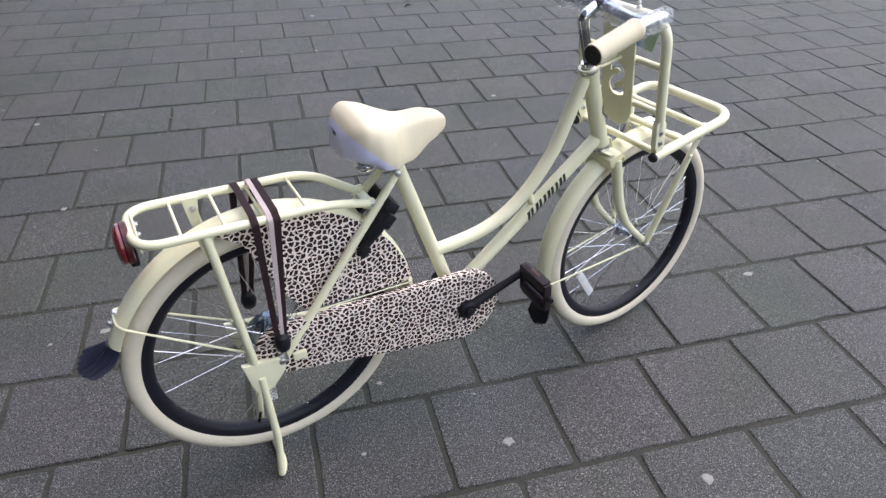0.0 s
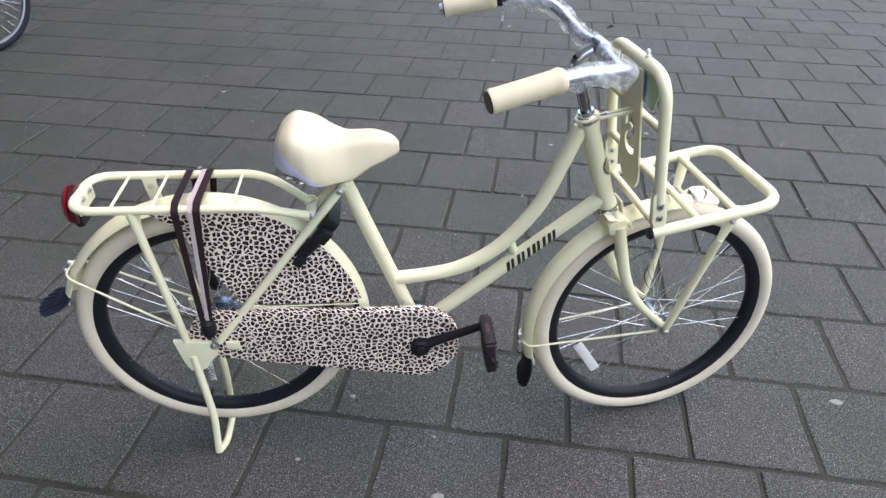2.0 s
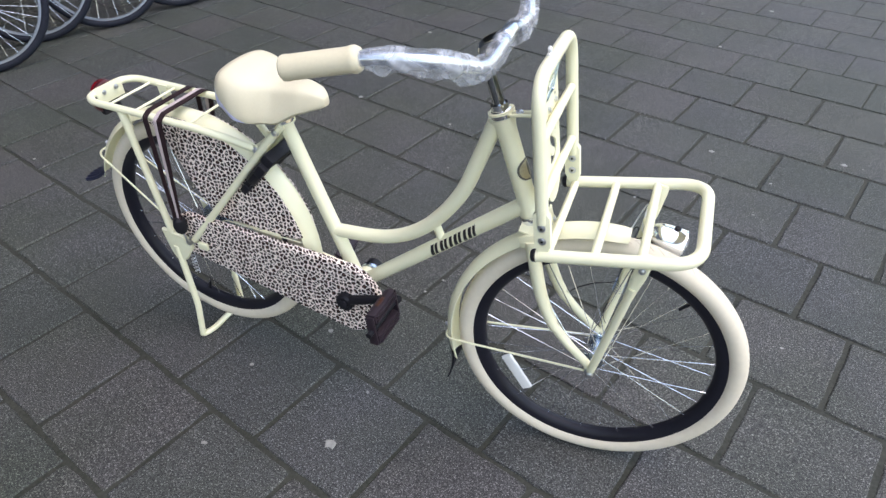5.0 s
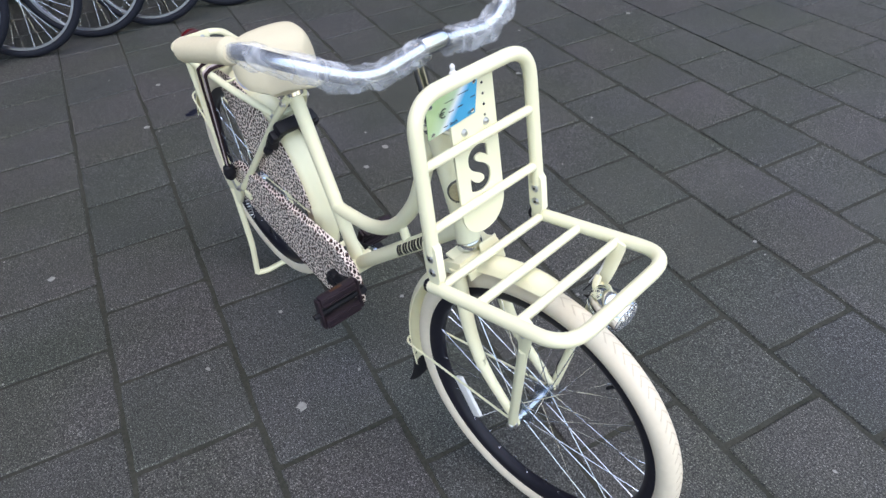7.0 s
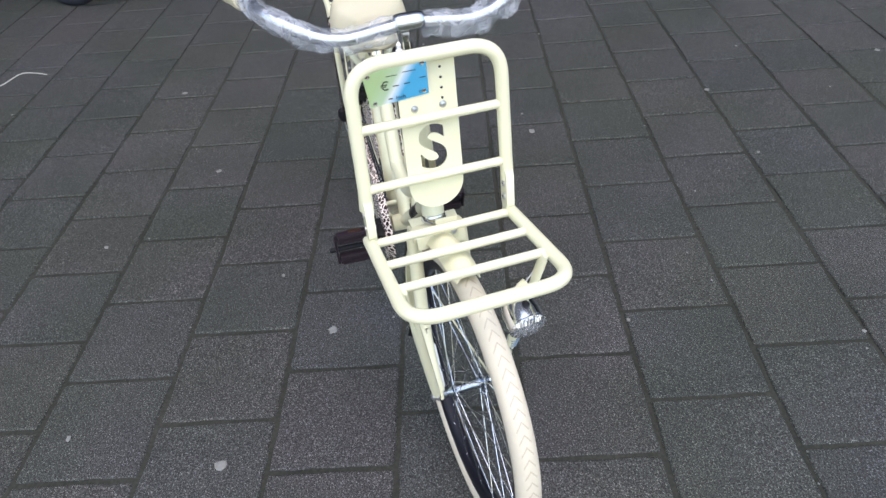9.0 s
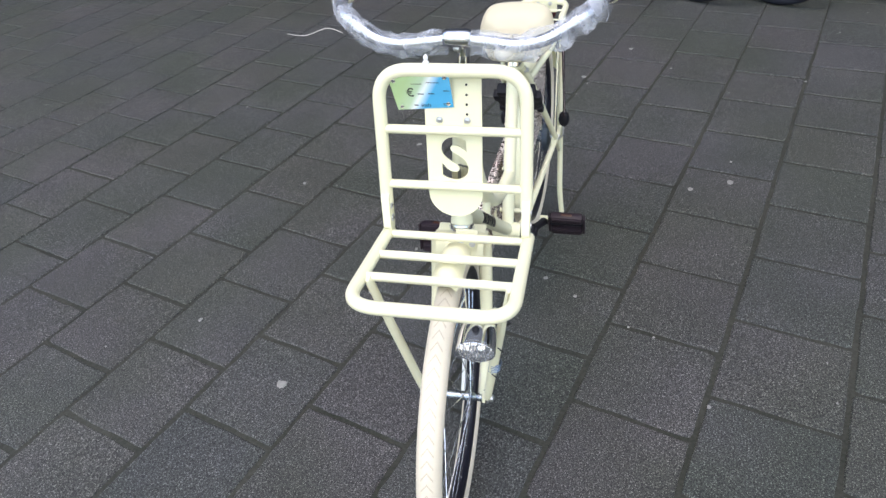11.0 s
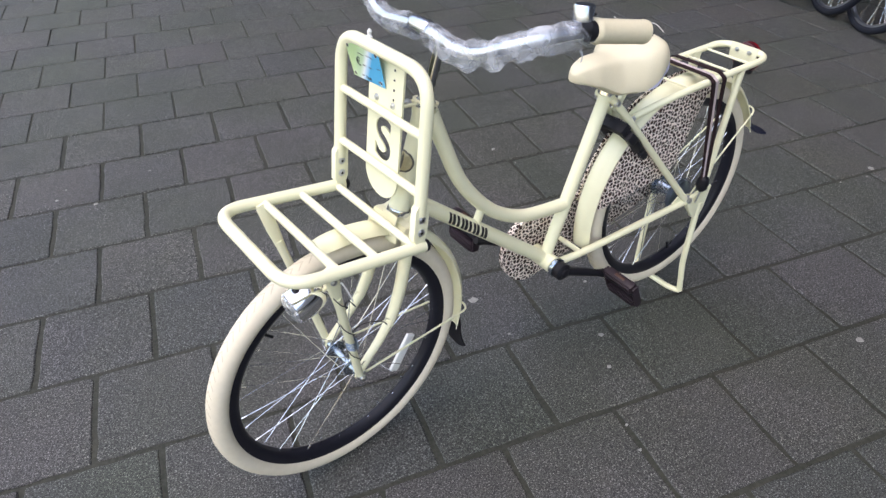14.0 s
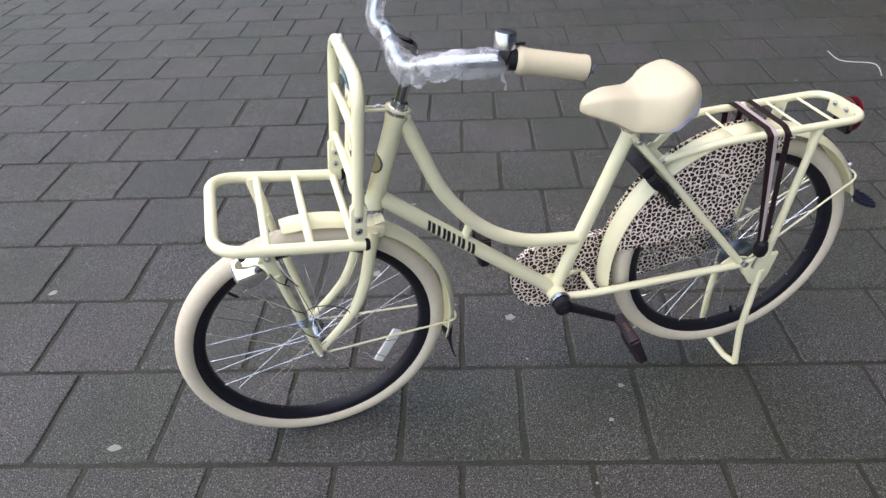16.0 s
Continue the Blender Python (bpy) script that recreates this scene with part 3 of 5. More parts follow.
for keep, nm, mat, lab in ((True, "saddle_cover", M_SADDLE, "cream vinyl saddle top"), (False, "saddle_back_panel", M_SADDLE_W, "white vinyl panel at the saddle's back")):
    bm = saddle_mesh()
    bmesh.ops.bisect_plane(bm, geom=bm.verts[:] + bm.edges[:] + bm.faces[:], plane_co=(0.158, 0, 0.803), plane_no=(1.0, 0, 1.1), clear_inner=keep, clear_outer=not keep)
    part(nm, bm, mat, bike, lab)
for k, (y, w) in enumerate(((-0.026, 0.008), (-0.016, 0.007), (-0.007, 0.003), (-0.002, 0.008), (0.008, 0.003), (0.013, 0.008))):
    part("saddle_mark", block((0.002, w * 0.8, 0.007), (0.1475 + 0.004 * abs(y) / 0.02, y + w / 2, 0.789), 0.0005), M_INK, bike, "black plain mark on the saddle's back", smooth=False)
for side in (-1, 1):
    part("saddle_spring", tubed([Vector((0.192 + 0.014 * math.cos(a), side * 0.036 + 0.014 * math.sin(a), 0.716 + a * 0.0012)) for a in [i * 0.35 for i in range(54)]], 0.0022, n=6), M_CHROME, bike)
    part("saddle_rail", tubed(rounded([(0.319, side * 0.012, 0.764), (0.279, side * 0.016, 0.745), (0.204, side * 0.04, 0.727), (0.169, side * 0.05, 0.733)], 0.02), 0.0033, n=8), M_CHROME, bike)
part("saddle_clamp", block((0.038, 0.045, 0.03), (0.252, 0, 0.741), 0.005), M_CHROME, bike)


# fenders
def fender(center, rad, a0, a1, width, m=None, taper=0.0, n=40, thick=0.0016):
    """A curved gutter over a wheel from angle a0 to a1, in degrees from straight ahead, over the top."""
    bm = bmesh.new()
    prof = []
    k = 10
    for j in range(k + 1):
        q = -1 + 2 * j / k
        prof.append((q * width / 2, -0.016 * abs(q) ** 2.6))
    for j in range(k, -1, -1):
        q = -1 + 2 * j / k
        prof.append((q * (width / 2 - thick), -0.016 * abs(q) ** 2.6 - thick))
    rings = []
    for i in range(n + 1):
        ang = a0 + (a1 - a0) * i / n
        a = radians(ang)
        r = rad(ang) if callable(rad) else rad
        s = 1.0
        if taper and i < 3:
            s = (0.80, 0.93, 0.98)[i]
        rings.append([bm.verts.new((center.x + math.cos(a) * (r + d), y * s, center.z + math.sin(a) * (r + d))) for y, d in prof])
    c = len(prof)
    for i in range(n):
        for j in range(c):
            bm.faces.new((rings[i][j], rings[i][(j + 1) % c], rings[i + 1][(j + 1) % c], rings[i + 1][j]))
    for ring in (rings[0], rings[-1]):
        bm.faces.new(ring)
    return moved(bm, m) if m else bm


R_F = 0.3225


def rear_r(ang):
    """The rear fender's radius: it stands further off the tyre towards the seat tube."""
    q = min(1.0, max(0.0, (158 - ang) / 100))
    return R_F + 0.016 * q * q * (3 - 2 * q)


def front_r(ang):
    """The front fender's radius: it opens a little towards its tail."""
    q = min(1.0, max(0.0, (ang - 105) / 80))
    return R_F + 0.004 * q * q * (3 - 2 * q)


part("rear_fender", fender(RA, rear_r, -8, 162, 0.058), M_CREAM, bike)
part("front_fender", fender(FA, front_r, 85, 197, 0.054, S @ Matrix.Translation((0, -0.003, 0)), taper=1.0), M_CREAM, bike)


def mudflap(center, r, ang, length, flare, m=None, spread=0.010, rib=0.0, start=0.014, hug=0.012):
    """A flared ribbed rubber flap below the end of a fender."""
    bm = bmesh.new()
    rows = []
    a = radians(ang)
    t = Vector((-math.sin(a), 0, math.cos(a)))
    o = Vector((center.x + math.cos(a) * r, 0, center.z + math.sin(a) * r))
    out = Vector((math.cos(a), 0, math.sin(a)))
    k = 14
    qs = [-1 + 2 * j / k for j in range(k + 1)]
    for i in range(9):
        s_ = i / 8
        w = 0.027 + 0.25 * (hug - 0.012) + spread * s_ ** 0.8
        p = o - t * start + t * (length + start) * s_ * (1 - 0.4 * flare * s_ / 0.09) + out * (flare * s_ ** 1.6 + 0.003)
        def bend(q):
            return Vector((0, w * q, 0)) - out * hug * q * q - t * length * 0.22 * s_ * q * q
        front = [bm.verts.new(p + bend(q) + out * (rib * s_ if j % 2 else 0)) for j, q in enumerate(qs)]
        back = [bm.verts.new(p + bend(q) - out * 0.004) for q in reversed(qs)]
        rows.append(front + back)
    c = len(rows[0])
    for i in range(8):
        for j in range(c):
            bm.faces.new((rows[i][j], rows[i][(j + 1) % c], rows[i + 1][(j + 1) % c], rows[i + 1][j]))
    bm.faces.new(rows[0])
    bm.faces.new(rows[-1])
    return moved(bm, m) if m else bm


part("rear_mudflap", mudflap(RA, R_F + 0.001, 162, 0.046, 0.042, None, 0.022, 0.0050, 0.020, 0.020), M_NAVY, bike, "dark ribbed rubber mudflap", smooth=False)
part("front_mudflap", mudflap(FA, R_F + 0.004, 196, 0.092, 0.030, S), M_BLACK, bike, "black rubber mudflap")


def fender_stay(center, ang, hub_y, m, name):
    a = radians(ang)
    e = Vector((center.x + math.cos(a) * (R_F + 0.004), 0, center.z + math.sin(a) * (R_F + 0.004)))
    path = rounded([(center.x, -hub_y, center.z - 0.006), e + Vector((0, -0.034, 0)), e + Vector((0, 0.034, 0)), (center.x, hub_y, center.z - 0.006)], 0.022)
    part(name, moved(tubed(path, 0.0024, n=8), m), M_CREAM, bike)
    out = Vector((math.cos(a), 0, math.sin(a)))
    t = Vector((-out.z, 0, out.x))
    for k in (-1, 1):
        bolt("stay_bolt", m @ (e + t * 0.012 * k), m.to_3x3() @ out, 0.004, 0.007, bike)


fender_stay(RA, 148, 0.062, Matrix(), "rear_fender_stay")
fender_stay(FA, 185, 0.056, S, "front_fender_stay")


# leopard print guards
def arc(center, r, a0, a1, n):
    out = []
    for i in range(n + 1):
        ang = a0 + (a1 - a0) * i / n
        q = r(ang) if callable(r) else r
        out.append((center.x + math.cos(radians(ang)) * q, center.z + math.sin(radians(ang)) * q))
    return out


guard_r = arc(RA, lambda a: rear_r(a) - 0.007, 104, 14, 26) + [(0.270, 0.414), (0.071, 0.418), (0.043, 0.420), (0.010, 0.466), (-0.010, 0.505), (-0.035, 0.56), (-0.062, 0.62)]
part("coat_guard", slab(guard_r, -0.034, -0.031), M_LEO, bike, "leopard print vinyl coat guard", smooth=False)
part("guard_wire", tubed([(0.285, -0.036, 0.409), (0.071, -0.036, 0.413), (0.000, -0.050, 0.385)], 0.0016, n=6), M_CREAM, bike, "thin cream edge wire")
guard_l = arc(RA, lambda a: rear_r(a) - 0.0165, 104, 13, 28) + [(0.262, 0.412), (0.10, 0.424), (0.036, 0.430), (0.010, 0.452), (-0.008, 0.49), (-0.035, 0.56), (-0.062, 0.62)]
part("coat_guard", slab(guard_l, 0.031, 0.034), M_LEO, bike, "leopard print vinyl coat guard", smooth=False)
C0, C1, R0, R1 = Vector((0.404, 0, 0.308)), Vector((-0.022, 0, 0.360)), 0.100, 0.061
tilt = math.degrees(math.atan2(C1.z - C0.z, C1.x - C0.x))
case = arc(C0, R0, tilt - 264, tilt - 96, 24) + arc(C1, R1, tilt - 92, tilt + 92, 16)
part("chain_case", slab(case, -0.066, -0.048, 0.004), M_LEO, bike, "leopard print vinyl chain case")
part("chain_case_rear_clip", block((0.030, 0.008, 0.020), (0.006, -0.070, 0.338), 0.003), M_CREAM, bike)

part("brake_drum", lathe([(0.010, 0.026), (0.040, 0.027), (0.044, 0.031), (0.044, 0.043), (0.038, 0.047), (0.016, 0.050)], 28, at=RA), M_DRUM, bike, "blue-grey steel hub brake drum")

# cranks and pedals
CR = 25.0
for side in (-1, 1):
    ca = radians(CR if side < 0 else CR + 180)
    d = Vector((math.cos(ca), 0, math.sin(ca)))
    y = side * (0.072 if side < 0 else 0.062)
    base = Vector((BB.x, y, BB.z))
    end = base + d * 0.156 + Vector((0, side * 0.012, 0))
    bm = tubed([base - d * 0.012, base, base + d * 0.03, base.lerp(end, 0.9), end, end + d * 0.010], [0.010, 0.014, 0.0115, 0.0090, 0.012, 0.008], n=12)
    lathe([(0.018, -0.012), (0.022, -0.008), (0.022, 0.008), (0.016, 0.012)], 20, "Y", bm, at=base)
    part("crank", bm, M_BLACK, bike)
    part("crank_cap", lathe([(0.012, 0), (0.012, 0.004), (0.008, 0.006)], 14, "Y", at=(base.x, y + side * 0.012, base.z)) if side > 0 else lathe([(0.012, 0), (0.012, -0.004), (0.008, -0.006)], 14, "Y", at=(base.x, y - 0.012, base.z)), M_BLACK, bike)
    if side > 0:
        part("crank_ring", lathe([(0.0225, -0.022), (0.0245, -0.020), (0.0245, -0.013), (0.0225, -0.011)], 20, "Y", at=base), M_HUB, bike, "blue-grey steel bearing ring")
    pm = Matrix.Translation(end + Vector((0, side * 0.062, 0))) @ pose(0, 0, 0, 0, 85 if side < 0 else 112, 0)
    pedal = part("pedal", moved(tubed([(0, -0.060, 0), (0, 0.052, 0)], 0.0065, n=10), pm), M_BLACK, bike)
    for dx in (-0.028, 0.028):
        blk = block((0.027, 0.090, 0.024), (dx, 0.004, 0), 0.008)
        part("pedal_rubber", moved(blk, pm), M_PEDAL, pedal, "dark brown rubber pedal block")
        for q in (-1, 1):
            part("pedal_rib", moved(block((0.005, 0.080, 0.004), (dx + q * 0.006, 0.004, 0.0125), 0.001), pm), M_PEDAL, pedal)
        sx = math.copysign(1, dx)
        part("pedal_reflector", moved(block((0.002, 0.030, 0.008), (dx + sx * 0.0132, 0.004, 0), 0.0008), pm), M_AMBER, pedal, "amber reflector")
    for yy in (-0.044, 0.052):
        part("pedal_plate", moved(block((0.074, 0.006, 0.020), (0, yy, 0), 0.003), pm), M_PEDAL, pedal)

# double-leg stand with its bracket
for side in (-1, 1):
    part("stand_leg", tubed(rounded([(-0.082, side * 0.074, 0.318), (-0.072, side * 0.076, 0.12), (-0.080, side * 0.084, 0.009)], 0.03), 0.0085, n=12), M_CREAM, bike)
    part("stand_bracket", slab([(-0.116, 0.362), (-0.040, 0.352), (-0.026, 0.340), (-0.030, 0.318), (-0.048, 0.296), (-0.058, 0.279), (-0.074, 0.272), (-0.094, 0.275), (-0.104, 0.300)], side * 0.072 - 0.006, side * 0.072 + 0.006, 0.004), M_CREAM, bike)
part("stand_foot_bar", tubed(rounded([(-0.080, -0.084, 0.009), (-0.066, -0.06, 0.009), (-0.066, 0.06, 0.009), (-0.080, 0.084, 0.009)], 0.02), 0.0085, n=10), M_CREAM, bike)
part("stand_spring", tubed([Vector((-0.06 + 0.006 * math.cos(a), -0.055 + 0.006 * math.sin(a), 0.22 + a * 0.0016)) for a in [i * 0.5 for i in range(80)]], 0.0012, n=5), M_STEEL, bike)

# rear carrier
RZ, RW = 0.690, 0.070


def rack_z(x):
    """Height of the rear carrier, which falls a little towards the saddle."""
    return RZ - 0.001 - 0.007 * (x + 0.241) / 0.346


zf, zr = rack_z(0.105), rack_z(-0.241)
rack = rounded([(0.200, -0.026, 0.634), (0.105, -RW, zf), (-0.241, -RW, zr), (-0.241, RW, zr), (0.105, RW, zf), (0.200, 0.026, 0.634)], [0, 0.05, 0.05, 0.05, 0.05, 0], 8)
part("rear_carrier_frame", tubed(rack, 0.0085, n=12), M_CREAM, bike)
for x in (-0.165, -0.090, -0.020, 0.060):
    part("rear_carrier_rod", tubed([(x, -RW, rack_z(x)), (x, RW, rack_z(x))], 0.0030, n=8), M_CREAM, bike)
for side in (-1, 1):
    part("rear_carrier_strut", tubed(rounded([(-0.128, side * RW, RZ - 0.007), (-0.124, side * 0.070, 0.66), (-0.086, side * 0.070, 0.334)], 0.02), 0.0085, n=12), M_CREAM, bike)
    part("strut_plate", slab([(-0.142, 0.690), (-0.112, 0.690), (-0.115, 0.660), (-0.117, 0.628), (-0.133, 0.628), (-0.138, 0.660)], side * (RW - 0.008) - 0.002, side * (RW - 0.008) + 0.002, 0.0008), M_CREAM, bike, smooth=False)
    bolt("strut_bolt", (-0.126, side * (RW - 0.010), 0.666), (0, -side, 0), 0.0045, 0.004, bike)
part("rear_carrier_clamp", block((0.022, 0.056, 0.012), (0.200, 0, 0.630), 0.003), M_CREAM, bike)
for side in (-1, 1):
    part("rear_carrier_ear", slab([(0.184, 0.628), (0.206, 0.622), (0.216, 0.634), (0.206, 0.648), (0.188, 0.648)], side * 0.030 - 0.002, side * 0.030 + 0.002, 0.0008), M_CREAM, bike, smooth=False)
    bolt("carrier_bolt", (0.204, side * 0.032, 0.635), (0, side, 0), 0.0050, 0.005, bike)

# tail light
tl = part("tail_light", moved(lathe([(0.028, 0.0), (0.033, 0.004), (0.033, 0.022), (0.030, 0.026)], 24, "X"), Matrix.Translation((-0.256, 0, 0.664)) @ Matrix.Diagonal((0.5, 1.10, 1.22, 1))), M_MAROON, bike)
part("tail_light_lens", moved(lathe([(0.033, 0.0), (0.033, -0.008), (0.028, -0.018), (0.016, -0.024)], 24, "X"), Matrix.Translation((-0.256, 0, 0.664)) @ Matrix.Diagonal((0.62, 1.10, 1.22, 1))), M_RED, tl, "red plastic lens")

part("tail_light_base", block((0.016, 0.052, 0.026), (-0.246, 0, 0.640), 0.005), M_BLACK, tl, "black plastic base")
part("tail_light_bracket", block((0.004, 0.078, 0.042), (-0.232, 0, 0.680), 0.0018), M_CREAM, bike)
for yy in (-0.018, 0.018):
    bolt("tail_light_bolt", (-0.229, yy, 0.686), (1, 0, 0), 0.004, 0.004, bike)

# luggage strap
STRAP_X = -0.018
for k, (off, mat, lab) in enumerate(((-0.024, M_BROWN, "brown webbing"), (0.004, M_PINK, "pale pink webbing"), (0.016, M_BROWN, "brown webbing"))):
    x = STRAP_X + off
    path = rounded([(-0.030 + off * 0.35, -0.088, 0.415), (x, -RW - 0.012, rack_z(x) + 0.004), (x, -RW + 0.004, rack_z(x) + 0.012), (x, RW - 0.004, rack_z(x) + 0.012), (x, RW + 0.012, rack_z(x) + 0.004), (-0.050 + off * 0.35, 0.088, 0.405)], 0.006, 3)
    bm = bmesh.new()
    rows = []
    for i, p in enumerate(path):
        w = (0.0046 if k == 1 else 0.0068) * (0.8 if i in (0, len(path) - 1) else 1.0)
        n_ = Vector((0, 0, 1)) if abs(p.y) < RW else Vector((0, math.copysign(1, p.y), 0))
        rows.append([bm.verts.new(p + Vector((-w, 0, 0))), bm.verts.new(p + Vector((w, 0, 0))), bm.verts.new(p + Vector((w, 0, 0)) + n_ * 0.0025), bm.verts.new(p + Vector((-w, 0, 0)) + n_ * 0.0025)])
    for i in range(len(rows) - 1):
        for j in range(4):
            bm.faces.new((rows[i][j], rows[i][(j + 1) % 4], rows[i + 1][(j + 1) % 4], rows[i + 1][j]))
    part("strap_band", bm, mat, bike, lab, smooth=False)
for side, x, z in ((-1, -0.030, 0.405), (1, -0.052, 0.396)):
    part("strap_end", moved(lathe([(0.006, -0.024), (0.014, -0.016), (0.017, 0), (0.014, 0.016), (0.007, 0.022)], 14, "Z"), Matrix.Translation((x, side * 0.088, z))), M_BLACK, bike)
    part("strap_hook", tubed(rounded([(x, side * 0.088, z - 0.02), (x + 0.008, side * 0.086, z - 0.055), (x - 0.004, side * 0.078, z - 0.066)], 0.01), 0.0025, n=6), M_STEEL, bike)

# frame lock on the seat stays
LM = Matrix.Translation((0.203, 0, 0.580)) @ pose(0, 0, 0, 0, 42, 0)
ring = [Vector((0, 0.045 * math.sin(radians(a)), 0.055 * math.cos(radians(a)))) for a in range(-140, 141, 14)]
lock = part("frame_lock", moved(tubed(ring, 0.013, n=10, squash=1.3, side=(1, 0, 0)), LM), M_BLACK, bike, "black frame lock")
part("lock_body", moved(block((0.030, 0.10, 0.028), (0, 0, 0.056), 0.008), LM), M_BLACK, lock)
for side in (-1, 1):
    part("lock_arm", moved(block((0.016, 0.014, 0.105), (0, side * 0.050, -0.010), 0.006), LM), M_BLACK, lock)
    part("lock_lug", moved(block((0.023, 0.021, 0.034), (0.004, side * 0.052, 0.030), 0.006), LM), M_BLACK, lock)
    part("lock_lug", moved(block((0.019, 0.018, 0.028), (0.003, side * 0.051, -0.050), 0.006), LM), M_BLACK, lock)

# ---- steered parts: fork, stem, handlebar, carrier ----
cz = on_axis(0.592)
part("fork_crown", moved(block((0.046, 0.108, 0.032), cz + Vector((0.002, 0, -0.006)), 0.0135, pose(0, 0, 0, 0, -18.8, 0)), S), M_CREAM, bike)
part("lower_headset", moved(tubed([on_axis(0.604), on_axis(0.608), on_axis(0.616)], [0.0235, 0.0245, 0.022], n=20), S), M_CHROME, bike)
part("upper_headset", moved(tubed([on_axis(0.808), on_axis(0.813), on_axis(0.818), on_axis(0.822), on_axis(0.832)], [0.0205, 0.0215, 0.0215, 0.0165, 0.0160], n=20), S), M_CHROME, bike)
for side in (-1, 1):
    leg = rounded([(0.832, side * 0.046, 0.588), (0.866, side * 0.050, 0.440), (0.906, side * 0.054, 0.377), (0.978, side * 0.056, 0.308)], [0, 0.06, 0.045, 0], 8)
    n_ = len(leg)
    part("fork_leg", moved(tubed(leg, [0.0135 - 0.005 * i / n_ for i in range(n_)], n=14), S), M_CREAM, bike)
    part("fork_end", moved(slab([(0.967, 0.322), (0.985, 0.316), (0.990, 0.296), (0.978, 0.288), (0.967, 0.296)], side * 0.056 - 0.003, side * 0.056 + 0.003, 0.001), S), M_CREAM, bike)
    bolt("axle_nut", S @ Vector((FA.x, side * 0.062, FA.z)), S.to_3x3() @ Vector((0, side, 0)), 0.0075, 0.012, bike)

q0, q1 = on_axis(0.826), on_axis(0.920)
part("stem_quill", moved(tubed([q0, q1], 0.0110, n=16), SB), M_QUILL, bike)
BC = Vector((0.756, 0, 0.956))
part("stem_head", moved(tubed(rounded([q1 - AXD * 0.012, q1 + AXD * 0.012, BC], 0.016), [0.0110, 0.0115] + [0.0120] * 7, n=16), SB), M_CHROME, bike)
part("stem_clamp", moved(lathe([(0.0125, -0.024), (0.0145, -0.021), (0.0155, -0.014), (0.0155, 0.014), (0.0145, 0.021), (0.0125, 0.024)], 24, "Y", at=BC), SB), M_BAR, bike)
bolt("stem_bolt", SB @ (BC + Vector((-0.012, 0.0, -0.022))), SB.to_3x3() @ Vector((0, -1, 0)), 0.006, 0.010, bike)

BAR = [(0.756, 0.0, 0.956), (0.760, 0.128, 0.942), (0.726, 0.215, 0.985), (0.631, 0.243, 0.989), (0.497, 0.2655, 0.963)]


def half_bar(side):
    """The centre line of one half of the handlebar, from the stem out to the grip's end."""
    return rounded([(x, side * y, z) for x, y, z in BAR], [0, 0.045, 0.045, 0.03, 0], 12)


def along(path, lo, hi, n):
    """n + 1 points at even steps between two fractions of a path's length."""
    seg = [(b_ - a).length for a, b_ in zip(path, path[1:])]
    total, out = sum(seg), []
    for i in range(n + 1):
        d = total * (lo + (hi - lo) * i / n)
        for a, b_, l_ in zip(path, path[1:], seg):
            if d <= l_ or b_ is path[-1]:
                out.append(a.lerp(b_, min(1.0, d / l_)))
                break
            d -= l_
    return out


bar = half_bar(-1)[:0:-1] + half_bar(1)
part("handlebar", moved(tubed(bar, 0.0110, n=14), SB), M_BAR, bike)


def wrap(side):
    """Loose clear film round one half of the handlebar, sagging into a ragged skirt."""
    pts = along(half_bar(side), 0.050, 0.738, 90)
    bm = bmesh.new()
    rings, c = [], 28
    for i, p in enumerate(pts):
        d = (pts[min(i + 1, len(pts) - 1)] - pts[max(i - 1, 0)]).normalized()
        up = Vector((0, 0, 1))
        up = (up - d * up.dot(d)).normalized()
        w = d.cross(up)
        ring_ = []
        for j in range(c):
            a = 2 * math.pi * j / c
            k = (0.0175 if i < 80 else 0.0175 - 0.0006 * (i - 80)) + 0.0036 * noise.noise(p * 60 + Vector((a * 1.3, 0, side * 3.0))) + 0.0016 * noise.noise(p * 210 + Vector((a * 4, 0, 0)))
            sag = max(0.0, math.cos(a - math.pi * (0.92 + 0.10 * noise.noise(p * 20)))) ** 6
            k += sag * (0.008 + 0.010 * noise.noise(p * 34 + Vector((7, side, 0))))
            crest = max(0.0, math.cos(a + 0.5)) ** 8
            k += crest * max(0.0, 0.010 * noise.noise(p * 28 + Vector((2, 5, side))))
            ring_.append(bm.verts.new(p + up * math.cos(a) * max(0.012, k) + w * math.sin(a) * max(0.012, k)))
        rings.append(ring_)
    for i in range(len(rings) - 1):
        for j in range(c):
            bm.faces.new((rings[i][j], rings[i][(j + 1) % c], rings[i + 1][(j + 1) % c], rings[i + 1][j]))
    return moved(bm, SB)


